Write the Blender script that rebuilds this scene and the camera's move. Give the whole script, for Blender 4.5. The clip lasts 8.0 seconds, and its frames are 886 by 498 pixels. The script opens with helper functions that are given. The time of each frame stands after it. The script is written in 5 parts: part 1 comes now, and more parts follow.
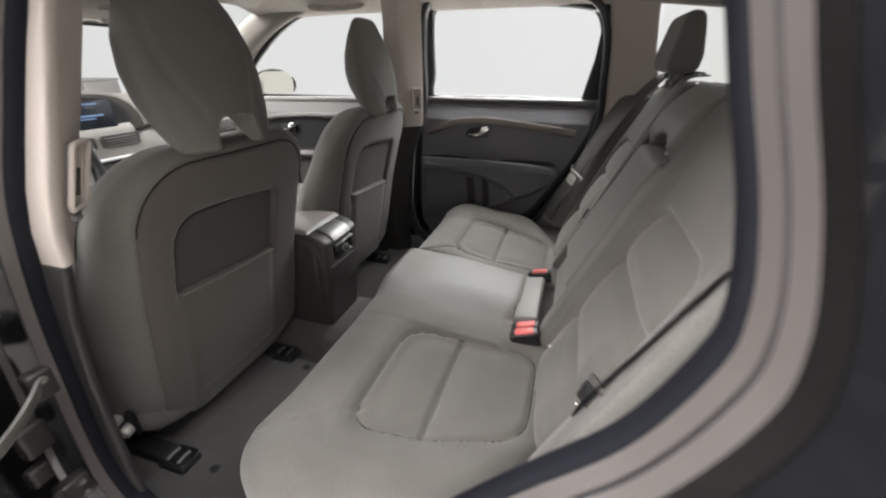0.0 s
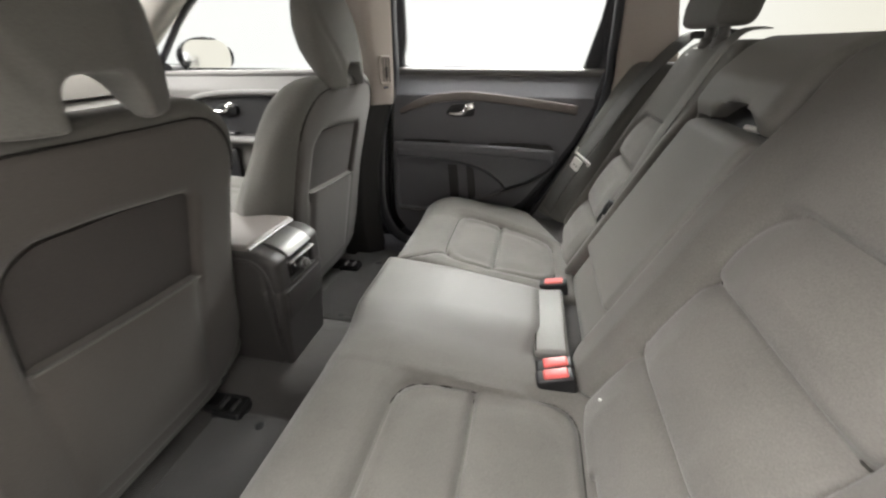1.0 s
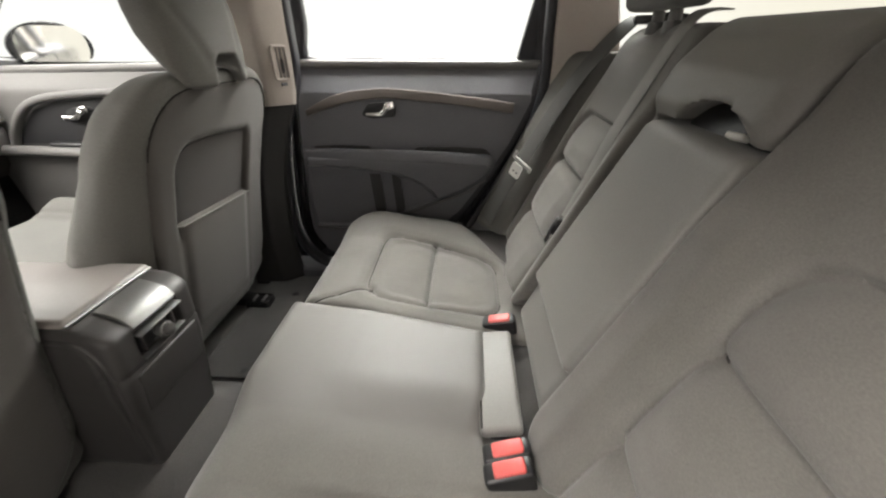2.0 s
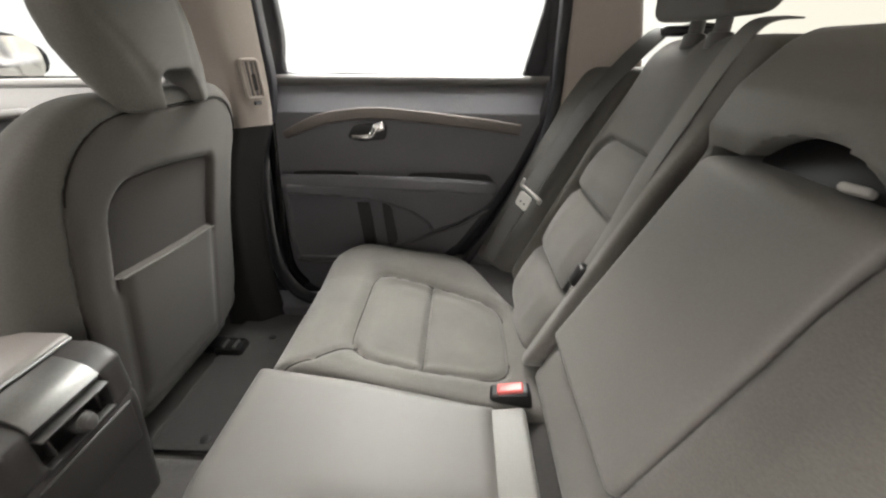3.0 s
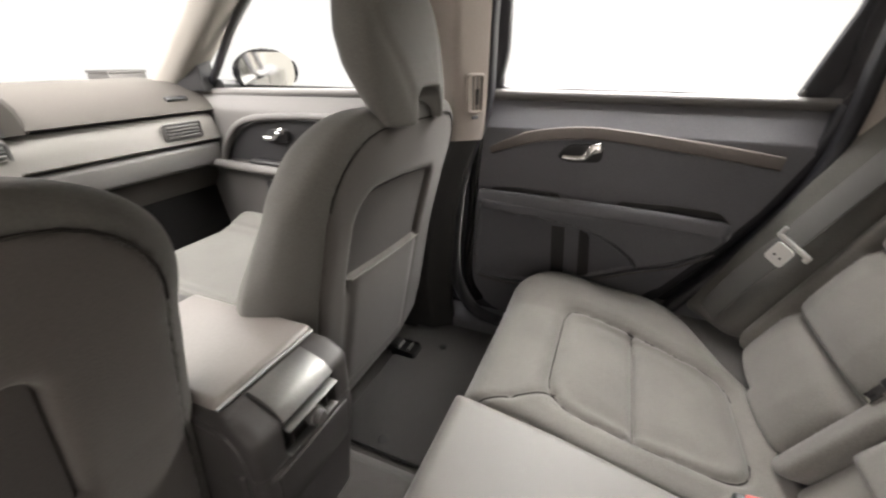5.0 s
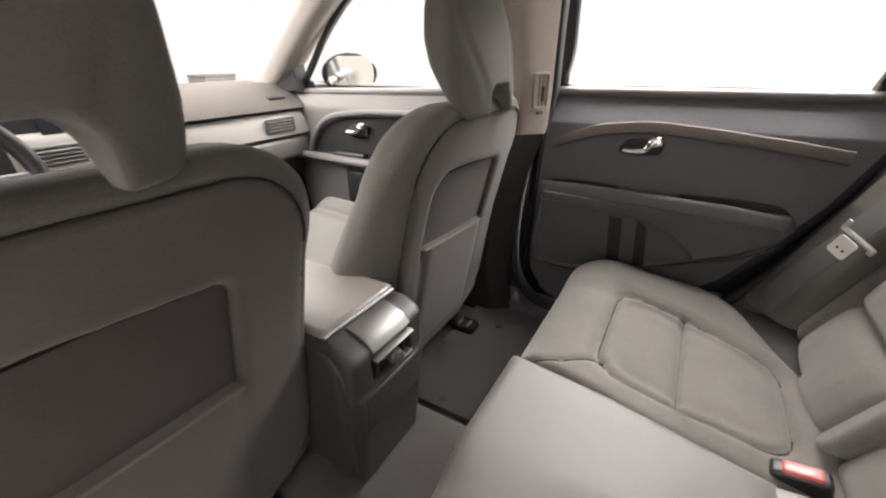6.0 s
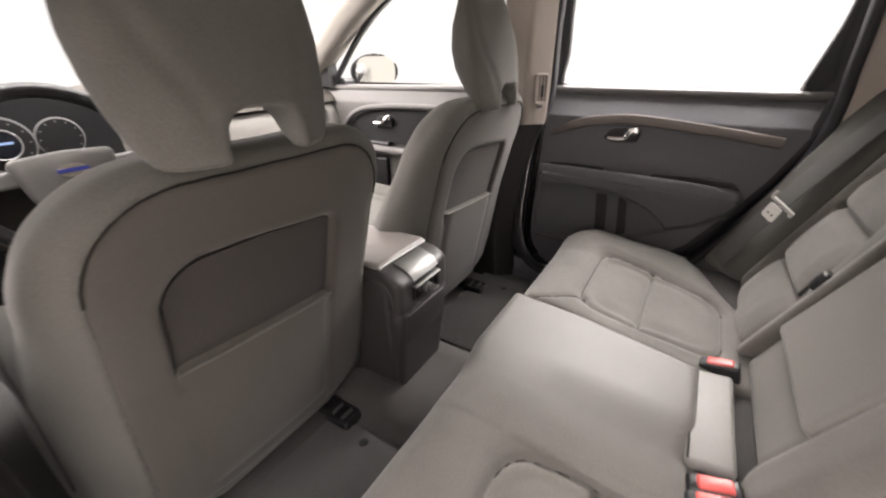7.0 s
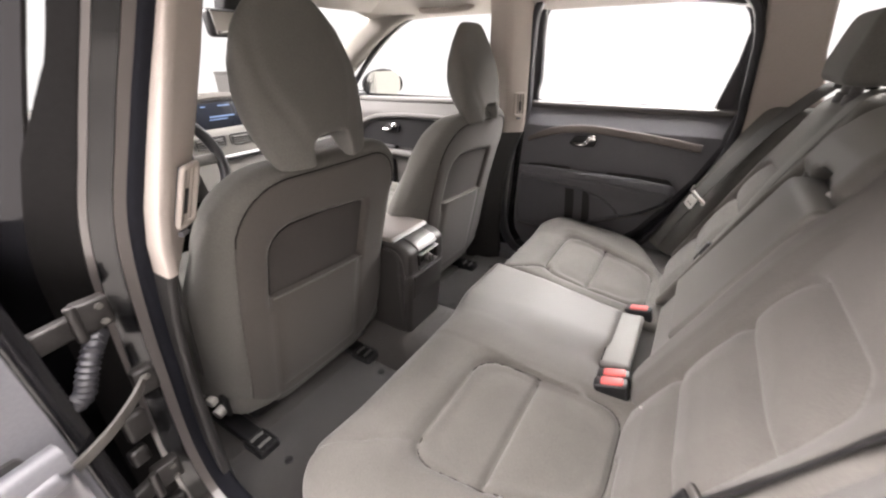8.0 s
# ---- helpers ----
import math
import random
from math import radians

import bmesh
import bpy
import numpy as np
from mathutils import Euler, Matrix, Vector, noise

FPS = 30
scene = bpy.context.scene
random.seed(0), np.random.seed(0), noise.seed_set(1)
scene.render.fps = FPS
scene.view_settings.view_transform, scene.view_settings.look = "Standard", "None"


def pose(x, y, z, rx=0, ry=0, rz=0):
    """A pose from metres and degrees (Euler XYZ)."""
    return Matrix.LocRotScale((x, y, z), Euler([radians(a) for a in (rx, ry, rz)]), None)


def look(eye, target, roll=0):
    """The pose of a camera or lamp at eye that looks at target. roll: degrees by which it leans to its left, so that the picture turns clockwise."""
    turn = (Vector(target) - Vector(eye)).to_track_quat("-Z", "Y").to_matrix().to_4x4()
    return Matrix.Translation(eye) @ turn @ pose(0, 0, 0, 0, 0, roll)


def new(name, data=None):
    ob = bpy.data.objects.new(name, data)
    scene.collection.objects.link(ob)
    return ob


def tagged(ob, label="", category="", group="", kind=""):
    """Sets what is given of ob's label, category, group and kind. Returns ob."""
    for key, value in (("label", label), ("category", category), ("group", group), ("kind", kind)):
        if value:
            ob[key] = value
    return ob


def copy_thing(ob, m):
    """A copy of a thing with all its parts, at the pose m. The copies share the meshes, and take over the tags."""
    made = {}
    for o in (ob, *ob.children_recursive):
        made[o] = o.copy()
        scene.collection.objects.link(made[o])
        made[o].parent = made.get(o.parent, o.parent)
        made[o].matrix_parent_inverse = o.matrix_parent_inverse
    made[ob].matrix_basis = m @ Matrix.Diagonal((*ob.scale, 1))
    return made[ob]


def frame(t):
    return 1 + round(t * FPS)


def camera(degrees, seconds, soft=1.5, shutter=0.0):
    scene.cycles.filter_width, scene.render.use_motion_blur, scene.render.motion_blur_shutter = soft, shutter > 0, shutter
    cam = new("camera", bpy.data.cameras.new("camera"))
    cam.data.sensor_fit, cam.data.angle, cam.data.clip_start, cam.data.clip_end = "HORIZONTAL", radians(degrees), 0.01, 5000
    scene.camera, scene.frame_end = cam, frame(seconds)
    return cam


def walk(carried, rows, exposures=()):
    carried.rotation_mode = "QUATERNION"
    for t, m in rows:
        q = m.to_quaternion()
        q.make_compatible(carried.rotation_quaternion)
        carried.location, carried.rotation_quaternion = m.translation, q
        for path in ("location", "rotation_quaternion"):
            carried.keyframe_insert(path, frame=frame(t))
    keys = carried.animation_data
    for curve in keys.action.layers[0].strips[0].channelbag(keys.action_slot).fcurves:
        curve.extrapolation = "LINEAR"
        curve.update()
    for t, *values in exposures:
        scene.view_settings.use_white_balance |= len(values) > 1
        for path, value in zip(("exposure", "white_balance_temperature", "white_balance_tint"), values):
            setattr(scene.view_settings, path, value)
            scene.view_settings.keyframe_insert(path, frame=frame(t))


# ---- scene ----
cam = camera(95.8, 8.0, soft=2.2, shutter=0.4)
PATH = [
    (0, (0.582, -0.915, 1.133), (0.04, 0.815, 0.289), -0.1),
    (0.5, (0.482, -0.787, 1.102), (-0.022, 0.943, 0.233), -0.1),
    (1, (0.454, -0.688, 1.075), (0.089, 1.057, 0.169), -0.1),
    (1.5, (0.465, -0.576, 1.067), (0.255, 1.183, 0.139), 0.0),
    (2, (0.47, -0.479, 1.064), (0.371, 1.286, 0.13), 0.0),
    (2.2, (0.468, -0.448, 1.066), (0.396, 1.321, 0.134), 0.1),
    (3.3, (0.443, -0.291, 1.064), (0.369, 1.506, 0.19), 0.3),
    (3.5, (0.432, -0.273, 1.057), (0.332, 1.527, 0.19), 0.5),
    (4, (0.39, -0.243, 1.055), (0.146, 1.547, 0.197), 0.6),
    (4.5, (0.322, -0.257, 1.066), (-0.144, 1.491, 0.212), 0.4),
    (5, (0.299, -0.284, 1.075), (-0.403, 1.382, 0.218), 0.0),
    (5.2, (0.289, -0.301, 1.076), (-0.488, 1.33, 0.218), -0.2),
    (6.3, (0.35, -0.439, 1.075), (-0.611, 1.093, 0.221), -0.9),
    (6.5, (0.365, -0.482, 1.073), (-0.591, 1.05, 0.212), -0.5),
    (7, (0.413, -0.603, 1.097), (-0.539, 0.925, 0.226), -0.7),
    (7.5, (0.487, -0.734, 1.13), (-0.467, 0.788, 0.25), -0.9),
    (8, (0.568, -0.841, 1.175), (-0.38, 0.685, 0.295), -0.6),
]
walk(cam, [(t, look(eye, target, roll)) for t, eye, target, roll in PATH], [(0.0, 0.06, 6400, 11), (0.5, 0.29, 6400, 10), (1.0, 0.47, 6500, 9), (2.0, 0.57, 6650, 9), (3.5, 0.67, 6600, 10), (5.0, 0.59, 6700, 13), (6.5, 0.56, 6750, 17), (7.5, 0.69, 6750, 17), (8.0, 0.70, 6650, 17)])

# ---- light: a white booth with luminous walls; unseen ceiling and south wall are added as fill ----
world = bpy.data.worlds.new("booth_air")
scene.world = world
world.use_nodes = True
world.node_tree.nodes["Background"].inputs[0].default_value = (1.0, 0.98, 0.95, 1)
world.node_tree.nodes["Background"].inputs[1].default_value = 0.3
WALL_GLOW, CEIL_GLOW = 0.76, 31.0


# ---- materials ----
def mat(name, color, rough=0.6, metal=0.0, vary=0.12, big=6.0, fine=300.0, bump=0.15, dist=0.002, sheen=0.0, spec=0.5, coat=0.0, weave=False, stain=0.0):
    m = bpy.data.materials.new(name)
    m.use_nodes = True
    nt = m.node_tree
    b = nt.nodes["Principled BSDF"]
    co = nt.nodes.new("ShaderNodeTexCoord")
    n1 = nt.nodes.new("ShaderNodeTexNoise")
    n1.inputs["Scale"].default_value, n1.inputs["Detail"].default_value = big, 5.0
    n2 = nt.nodes.new("ShaderNodeTexNoise")
    n2.inputs["Scale"].default_value, n2.inputs["Detail"].default_value = fine, 2.0
    for n in (n1, n2):
        nt.links.new(co.outputs["Object"], n.inputs["Vector"])
    add = nt.nodes.new("ShaderNodeMath")
    add.operation = "ADD"
    nt.links.new(n1.outputs["Fac"], add.inputs[0])
    nt.links.new(n2.outputs["Fac"], add.inputs[1])
    ramp = nt.nodes.new("ShaderNodeMapRange")
    ramp.inputs["From Min"].default_value, ramp.inputs["From Max"].default_value = 0.6, 1.4
    ramp.inputs["To Min"].default_value, ramp.inputs["To Max"].default_value = 1 - vary, 1 + vary
    nt.links.new(add.outputs[0], ramp.inputs["Value"])
    mul = nt.nodes.new("ShaderNodeVectorMath")
    mul.operation = "SCALE"
    mul.inputs[0].default_value = color
    nt.links.new(ramp.outputs[0], mul.inputs["Scale"])
    nt.links.new(mul.outputs[0], b.inputs["Base Color"])
    rr = nt.nodes.new("ShaderNodeMapRange")
    rr.inputs["To Min"].default_value, rr.inputs["To Max"].default_value = max(rough - 0.08, 0.02), min(rough + 0.08, 1)
    nt.links.new(n1.outputs["Fac"], rr.inputs["Value"])
    nt.links.new(rr.outputs[0], b.inputs["Roughness"])
    b.inputs["Metallic"].default_value = metal
    b.inputs["Sheen Weight"].default_value = sheen
    b.inputs["Sheen Roughness"].default_value = 0.5
    b.inputs["Specular IOR Level"].default_value = spec
    b.inputs["Coat Weight"].default_value = coat
    if bump:
        bp = nt.nodes.new("ShaderNodeBump")
        bp.inputs["Strength"].default_value, bp.inputs["Distance"].default_value = bump, dist
        src = n2.outputs["Fac"]
        if weave:
            w1 = nt.nodes.new("ShaderNodeTexWave")
            w2 = nt.nodes.new("ShaderNodeTexWave")
            w1.bands_direction, w2.bands_direction = "Y", "DIAGONAL"
            for w in (w1, w2):
                w.inputs["Scale"].default_value, w.inputs["Distortion"].default_value = 260.0, 2.0
                nt.links.new(co.outputs["Object"], w.inputs["Vector"])
            mx = nt.nodes.new("ShaderNodeMath")
            mx.operation = "MULTIPLY_ADD"
            nt.links.new(w1.outputs["Fac"], mx.inputs[0])
            nt.links.new(w2.outputs["Fac"], mx.inputs[1])
            nt.links.new(n2.outputs["Fac"], mx.inputs[2])
            src = mx.outputs[0]
        nt.links.new(src, bp.inputs["Height"])
        nt.links.new(bp.outputs[0], b.inputs["Normal"])
    return m


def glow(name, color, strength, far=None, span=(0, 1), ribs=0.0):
    """A luminous surface; far is the colour that light fall-off along x over span fades to, ribs faint upright pleats
    toned into the glow.
    """
    m = bpy.data.materials.new(name)
    m.use_nodes = True
    nt = m.node_tree
    b = nt.nodes["Principled BSDF"]
    b.inputs["Base Color"].default_value = (0.01, 0.01, 0.01, 1)
    b.inputs["Specular IOR Level"].default_value = 0.0
    b.inputs["Emission Color"].default_value = (*color, 1)
    b.inputs["Emission Strength"].default_value = strength
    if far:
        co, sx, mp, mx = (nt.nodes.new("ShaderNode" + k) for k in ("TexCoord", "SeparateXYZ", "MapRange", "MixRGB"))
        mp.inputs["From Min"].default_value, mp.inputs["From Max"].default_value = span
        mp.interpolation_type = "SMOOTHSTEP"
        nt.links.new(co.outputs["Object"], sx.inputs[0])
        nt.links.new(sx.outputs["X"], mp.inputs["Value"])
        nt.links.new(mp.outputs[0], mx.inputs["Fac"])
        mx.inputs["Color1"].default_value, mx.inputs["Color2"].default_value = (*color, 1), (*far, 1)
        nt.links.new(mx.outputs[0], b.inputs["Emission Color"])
    if ribs:
        co, wv, mp = (nt.nodes.new("ShaderNode" + k) for k in ("TexCoord", "TexWave", "MapRange"))
        wv.bands_direction = "Y"
        wv.inputs["Scale"].default_value, wv.inputs["Distortion"].default_value = 2.2, 0.6
        mp.inputs["To Min"].default_value, mp.inputs["To Max"].default_value = strength * (1 - ribs), strength
        nt.links.new(co.outputs["Object"], wv.inputs["Vector"])
        nt.links.new(wv.outputs["Fac"], mp.inputs["Value"])
        nt.links.new(mp.outputs[0], b.inputs["Emission Strength"])
    return m


def pane_mat(name, tint, gloss=1.0):
    m = bpy.data.materials.new(name)
    m.use_nodes = True
    nt = m.node_tree
    nt.nodes.remove(nt.nodes["Principled BSDF"])
    tr, gl, fr, mx = (nt.nodes.new("ShaderNode" + k) for k in ("BsdfTransparent", "BsdfGlossy", "LayerWeight", "MixShader"))
    tr.inputs["Color"].default_value = (*tint, 1)
    gl.inputs["Roughness"].default_value = 0.02
    fr.inputs["Blend"].default_value = 0.25
    pw, ml = nt.nodes.new("ShaderNodeMath"), nt.nodes.new("ShaderNodeMath")
    pw.operation, ml.operation = "POWER", "MULTIPLY_ADD"
    pw.inputs[1].default_value, ml.inputs[1].default_value, ml.inputs[2].default_value = 3.0, 0.35, 0.02
    nt.links.new(fr.outputs["Facing"], pw.inputs[0])
    nt.links.new(pw.outputs[0], ml.inputs[0])
    nt.links.new(ml.outputs[0], mx.inputs[0])
    nt.links.new(tr.outputs[0], mx.inputs[1])
    nt.links.new(gl.outputs[0], mx.inputs[2])
    nt.links.new(mx.outputs[0], nt.nodes["Material Output"].inputs[0])
    return m


FABRIC = mat("charcoal_fabric", (0.108, 0.105, 0.097), 0.8, vary=0.2, big=7, fine=420, bump=0.20, dist=0.0008, sheen=0.12, spec=0.3, weave=True)
INSET = mat("charcoal_inset_fabric", (0.124, 0.118, 0.108), 0.85, vary=0.24, big=9, fine=520, bump=0.24, dist=0.0008, sheen=0.2, spec=0.3, weave=True)
VINYL = mat("charcoal_vinyl", (0.168, 0.162, 0.152), 0.5, vary=0.1, big=5, fine=380, bump=0.2, dist=0.0008, sheen=0.1)
BACKCLOTH = mat("seat_back_cloth", (0.063, 0.056, 0.050), 0.8, vary=0.15, big=6, fine=400, bump=0.3, dist=0.001, sheen=0.2)
DARKPLASTIC = mat("dark_moulded_plastic", (0.120, 0.120, 0.131), 0.55, vary=0.12, big=5, fine=260, bump=0.25, dist=0.0008)
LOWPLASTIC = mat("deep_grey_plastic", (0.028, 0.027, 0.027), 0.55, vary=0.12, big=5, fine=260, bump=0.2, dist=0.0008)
GREYPLASTIC = mat("grey_moulded_plastic", (0.090, 0.086, 0.083), 0.5, vary=0.1, big=5, fine=260, bump=0.2, dist=0.0008)
BLACKPLASTIC = mat("black_plastic", (0.012, 0.012, 0.013), 0.4, vary=0.15, big=8, fine=200, bump=0.1)
BEIGE = mat("beige_pillar_plastic", (0.385, 0.345, 0.315), 0.7, vary=0.05, big=4, fine=240, bump=0.12, dist=0.0006, spec=0.2)
HEADLINER = mat("headliner_cloth", (0.42, 0.39, 0.35), 0.95, vary=0.07, big=5, fine=500, bump=0.3, dist=0.001, sheen=0.2)
CARPET = mat("charcoal_carpet", (0.049, 0.0445, 0.0415), 0.98, vary=0.3, big=14, fine=600, bump=0.9, dist=0.003, sheen=0.3)
MAT = mat("floor_mat_pile", (0.022, 0.020, 0.0188), 0.98, vary=0.25, big=10, fine=520, bump=0.8, dist=0.003, sheen=0.3)
RUBBER = mat("black_rubber", (0.016, 0.016, 0.020), 0.5, vary=0.2, big=8, fine=150, bump=0.15)
SEAL = mat("navy_black_seal", (0.006, 0.0065, 0.010), 0.75, vary=0.2, big=8, fine=150, bump=0.1, spec=0.15)
PILLARGREY = mat("grey_pillar_cloth", (0.25, 0.235, 0.215), 0.9, vary=0.06, big=5, fine=400, bump=0.2, dist=0.0008, spec=0.2)
PAINT = mat("black_car_paint", (0.006, 0.006, 0.007), 0.18, vary=0.1, big=3, fine=60, bump=0.0, spec=0.3, coat=0.25)
DARKSTEEL = mat("dark_coated_steel", (0.018, 0.0165, 0.016), 0.5, 0.3, vary=0.3, big=20, fine=200, bump=0.15)
DULLBLACK = mat("plain_dull_black", (0.006, 0.0055, 0.0055), 0.7, vary=0.25, big=9, fine=120, bump=0.1, spec=0.12)
DASHPAD = mat("grained_dash_pad", (0.05, 0.046, 0.042), 0.8, vary=0.1, big=5, fine=260, bump=0.25, dist=0.0008, spec=0.08)
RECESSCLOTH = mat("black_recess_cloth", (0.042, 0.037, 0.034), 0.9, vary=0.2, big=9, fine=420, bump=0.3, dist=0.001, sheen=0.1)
SATINPANEL = mat("satin_dash_panel", (0.105, 0.099, 0.092), 0.5, 0.2, vary=0.06, big=6, fine=300, bump=0.05, spec=0.25)
THREAD = mat("dark_seam_thread", (0.022, 0.020, 0.018), 0.9, vary=0.2, big=30, fine=500, bump=0.2, dist=0.0005, spec=0.2)
LIDVINYL = mat("console_lid_vinyl", (0.23, 0.212, 0.202), 0.34, vary=0.1, big=5, fine=300, bump=0.10, dist=0.0006, spec=0.6)
# Black jamb paint made paler: its bright reflections are in the base colour.
JAMB = mat("jamb_paint_reflecting", (0.090, 0.081, 0.078), 0.35, vary=0.04, big=2, fine=90, bump=0.06, coat=0.5)
BRIGHTSTEEL = mat("bright_pressed_steel", (0.62, 0.61, 0.59), 0.42, 0.55, vary=0.08, big=20, fine=200, bump=0.05)
CHROME = mat("chrome", (0.75, 0.75, 0.74), 0.14, 1.0, vary=0.05, big=8, fine=80, bump=0.0)
SATIN = mat("satin_metal", (0.25, 0.248, 0.245), 0.46, 1.0, vary=0.08, big=6, fine=300, bump=0.05)
CONSOLE = mat("dark_console_plastic", (0.046, 0.043, 0.042), 0.45, vary=0.1, big=5, fine=260, bump=0.12, dist=0.0008)
STRIP = mat("brushed_dark_metal", (0.125, 0.108, 0.098), 0.6, 0.3, vary=0.08, big=6, fine=300, bump=0.05)
SILVER = mat("silver_plastic", (0.30, 0.30, 0.30), 0.3, 0.6, vary=0.06, big=6, fine=300, bump=0.05)
BLUE = mat("deep_blue_enamel", (0.03, 0.04, 0.22), 0.3, vary=0.05, bump=0.0)
RED = mat("red_plastic", (0.66, 0.11, 0.10), 0.35, vary=0.08, big=30, fine=200, bump=0.0)
WEBBING = mat("belt_webbing", (0.06, 0.058, 0.055), 0.7, vary=0.12, big=12, fine=700, bump=0.4, dist=0.0006)
PALEWEB = mat("pale_belt_webbing", (0.17, 0.165, 0.155), 0.6, vary=0.1, big=12, fine=700, bump=0.4, dist=0.0006)
WHITE = mat("white_plastic", (0.75, 0.74, 0.72), 0.4, vary=0.05)
STEEL = mat("dull_steel", (0.095, 0.09, 0.085), 0.6, 0.4, vary=0.2, big=20, fine=200, bump=0.1)
MIRROR = mat("mirror_silver", (0.9, 0.9, 0.9), 0.02, 1.0, vary=0.0, bump=0.0)
SCREEN = mat("display_black", (0.012, 0.014, 0.02), 0.12, vary=0.05, bump=0.0)
LIT = glow("display_lit", (0.35, 0.5, 0.8), 0.8)
FLOORPAINT = mat("booth_floor_paint", (0.62, 0.60, 0.57), 0.45, vary=0.06, big=2, fine=60, bump=0.05)
# Fade from white to cream: the wall's light fall-off, put into its emission.
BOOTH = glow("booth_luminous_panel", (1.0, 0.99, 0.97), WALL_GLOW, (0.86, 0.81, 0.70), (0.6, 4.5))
BOOTHREAR = glow("booth_cream_panel", (1.0, 0.945, 0.83), WALL_GLOW * 1.0, None, (0, 1), 0.07)
# Glow of the unseen ceiling, one strength for each zone to be lit.
FILLTOP = glow("fill_ceiling", (1.0, 0.985, 0.96), CEIL_GLOW)
FILLREAR = glow("fill_rear_ceiling", (1.0, 0.97, 0.92), CEIL_GLOW * 0.30)
FILLHALF = glow("fill_half_ceiling", (1.0, 0.98, 0.95), CEIL_GLOW * 0.25)
FILLSIDE = glow("fill_side_ceiling", (1.0, 0.95, 0.92), CEIL_GLOW * 0.62)
FILLDIM = glow("fill_dim_ceiling", (1.0, 0.985, 0.96), CEIL_GLOW * 0.10)
DARKPANEL = mat("unseen_dark_panel", (0.30, 0.26, 0.235), 0.8, vary=0.1, big=2, fine=40, bump=0.05)
WARMFILL = glow("warm_fill_panel", (1.0, 0.93, 0.88), 1.0)
PANE = pane_mat("window_glass", (0.97, 0.98, 0.975))


def run_into(m, smooth, span):
    """Cloth that runs into a smoother cover (colour, roughness, specular, sheen) along y over span."""
    nt = m.node_tree
    b = nt.nodes["Principled BSDF"]
    co, sx, mp = (nt.nodes.new("ShaderNode" + k) for k in ("TexCoord", "SeparateXYZ", "MapRange"))
    mp.inputs["From Min"].default_value, mp.inputs["From Max"].default_value = span
    mp.interpolation_type = "SMOOTHSTEP"
    nt.links.new(co.outputs["Object"], sx.inputs[0])
    nt.links.new(sx.outputs["Y"], mp.inputs["Value"])
    mx = nt.nodes.new("ShaderNodeMixRGB")
    mx.inputs["Color2"].default_value = (*smooth[0], 1)
    nt.links.new(b.inputs["Base Color"].links[0].from_socket, mx.inputs["Color1"])
    nt.links.new(mp.outputs[0], mx.inputs["Fac"])
    nt.links.new(mx.outputs[0], b.inputs["Base Color"])
    for key, value in zip(("Roughness", "Specular IOR Level", "Sheen Weight"), smooth[1:]):
        r = nt.nodes.new("ShaderNodeMapRange")
        r.inputs["To Min"].default_value, r.inputs["To Max"].default_value = b.inputs[key].default_value, value
        if b.inputs[key].is_linked:
            nt.links.new(b.inputs[key].links[0].from_socket, r.inputs["To Min"])
        nt.links.new(mp.outputs[0], r.inputs["Value"])
        nt.links.new(r.outputs[0], b.inputs[key])
    return m


WIDECUSHION = run_into(mat("cushion_cloth_to_vinyl", (0.124, 0.118, 0.108), 0.85, vary=0.24, big=9, fine=520, bump=0.24, dist=0.0008, sheen=0.2, spec=0.3, weave=True), ((0.132, 0.126, 0.118), 0.5, 0.5, 0.1), (-0.17, -0.06))


# ---- mesh tools ----
def thing(name, label, category, group="", kind="", at=(0, 0, 0)):
    e = new(name)
    e.empty_display_size = 0.05
    e.location = at
    return tagged(e, label, category, group, kind)


def part(name, bm, material, parent=None, label="", smooth=True, kind="", category=""):
    me = bpy.data.meshes.new(name)
    bm.to_mesh(me)
    bm.free()
    return link(name, me, material, parent, label, smooth, kind, category)


def link(name, me, material, parent=None, label="", smooth=True, kind="", category=""):
    me.materials.append(material)
    if smooth:
        me.polygons.foreach_set("use_smooth", [True] * len(me.polygons))
        me.set_sharp_from_angle(angle=radians(40))
    ob = new(name, me)
    if parent:
        ob.parent = parent
        ob.matrix_parent_inverse = Matrix.Translation(-Vector(parent.location))
    return tagged(ob, label, category, "", kind)


def joined(*bms):
    out = bms[0]
    for b in bms[1:]:
        me = bpy.data.meshes.new("tmp")
        b.to_mesh(me)
        b.free()
        out.from_mesh(me)
        bpy.data.meshes.remove(me)
    return out


def box(c, half, bevel=0.004, segs=3, rot=(0, 0, 0)):
    bm = bmesh.new()
    bmesh.ops.create_cube(bm, size=2.0)
    bmesh.ops.scale(bm, vec=half, verts=bm.verts)
    if bevel:
        bmesh.ops.bevel(bm, geom=bm.edges[:], offset=min(bevel, 0.95 * min(half)), segments=segs, profile=0.5, affect="EDGES")
    bmesh.ops.transform(bm, matrix=pose(*c, *rot), verts=bm.verts)
    return bm


def cyl(a, b, r, r2=None, n=20, bevel=0.0):
    a, b = Vector(a), Vector(b)
    bm = bmesh.new()
    bmesh.ops.create_cone(bm, cap_ends=True, segments=n, radius1=r, radius2=r if r2 is None else r2, depth=(b - a).length)
    if bevel:
        ed = [e for e in bm.edges if abs(e.verts[0].co.z - e.verts[1].co.z) < 1e-6]
        bmesh.ops.bevel(bm, geom=ed, offset=bevel, segments=2, profile=0.5, affect="EDGES")
    q = Vector((0, 0, 1)).rotation_difference(b - a).to_matrix().to_4x4()
    bmesh.ops.transform(bm, matrix=Matrix.Translation((a + b) / 2) @ q, verts=bm.verts)
    return bm


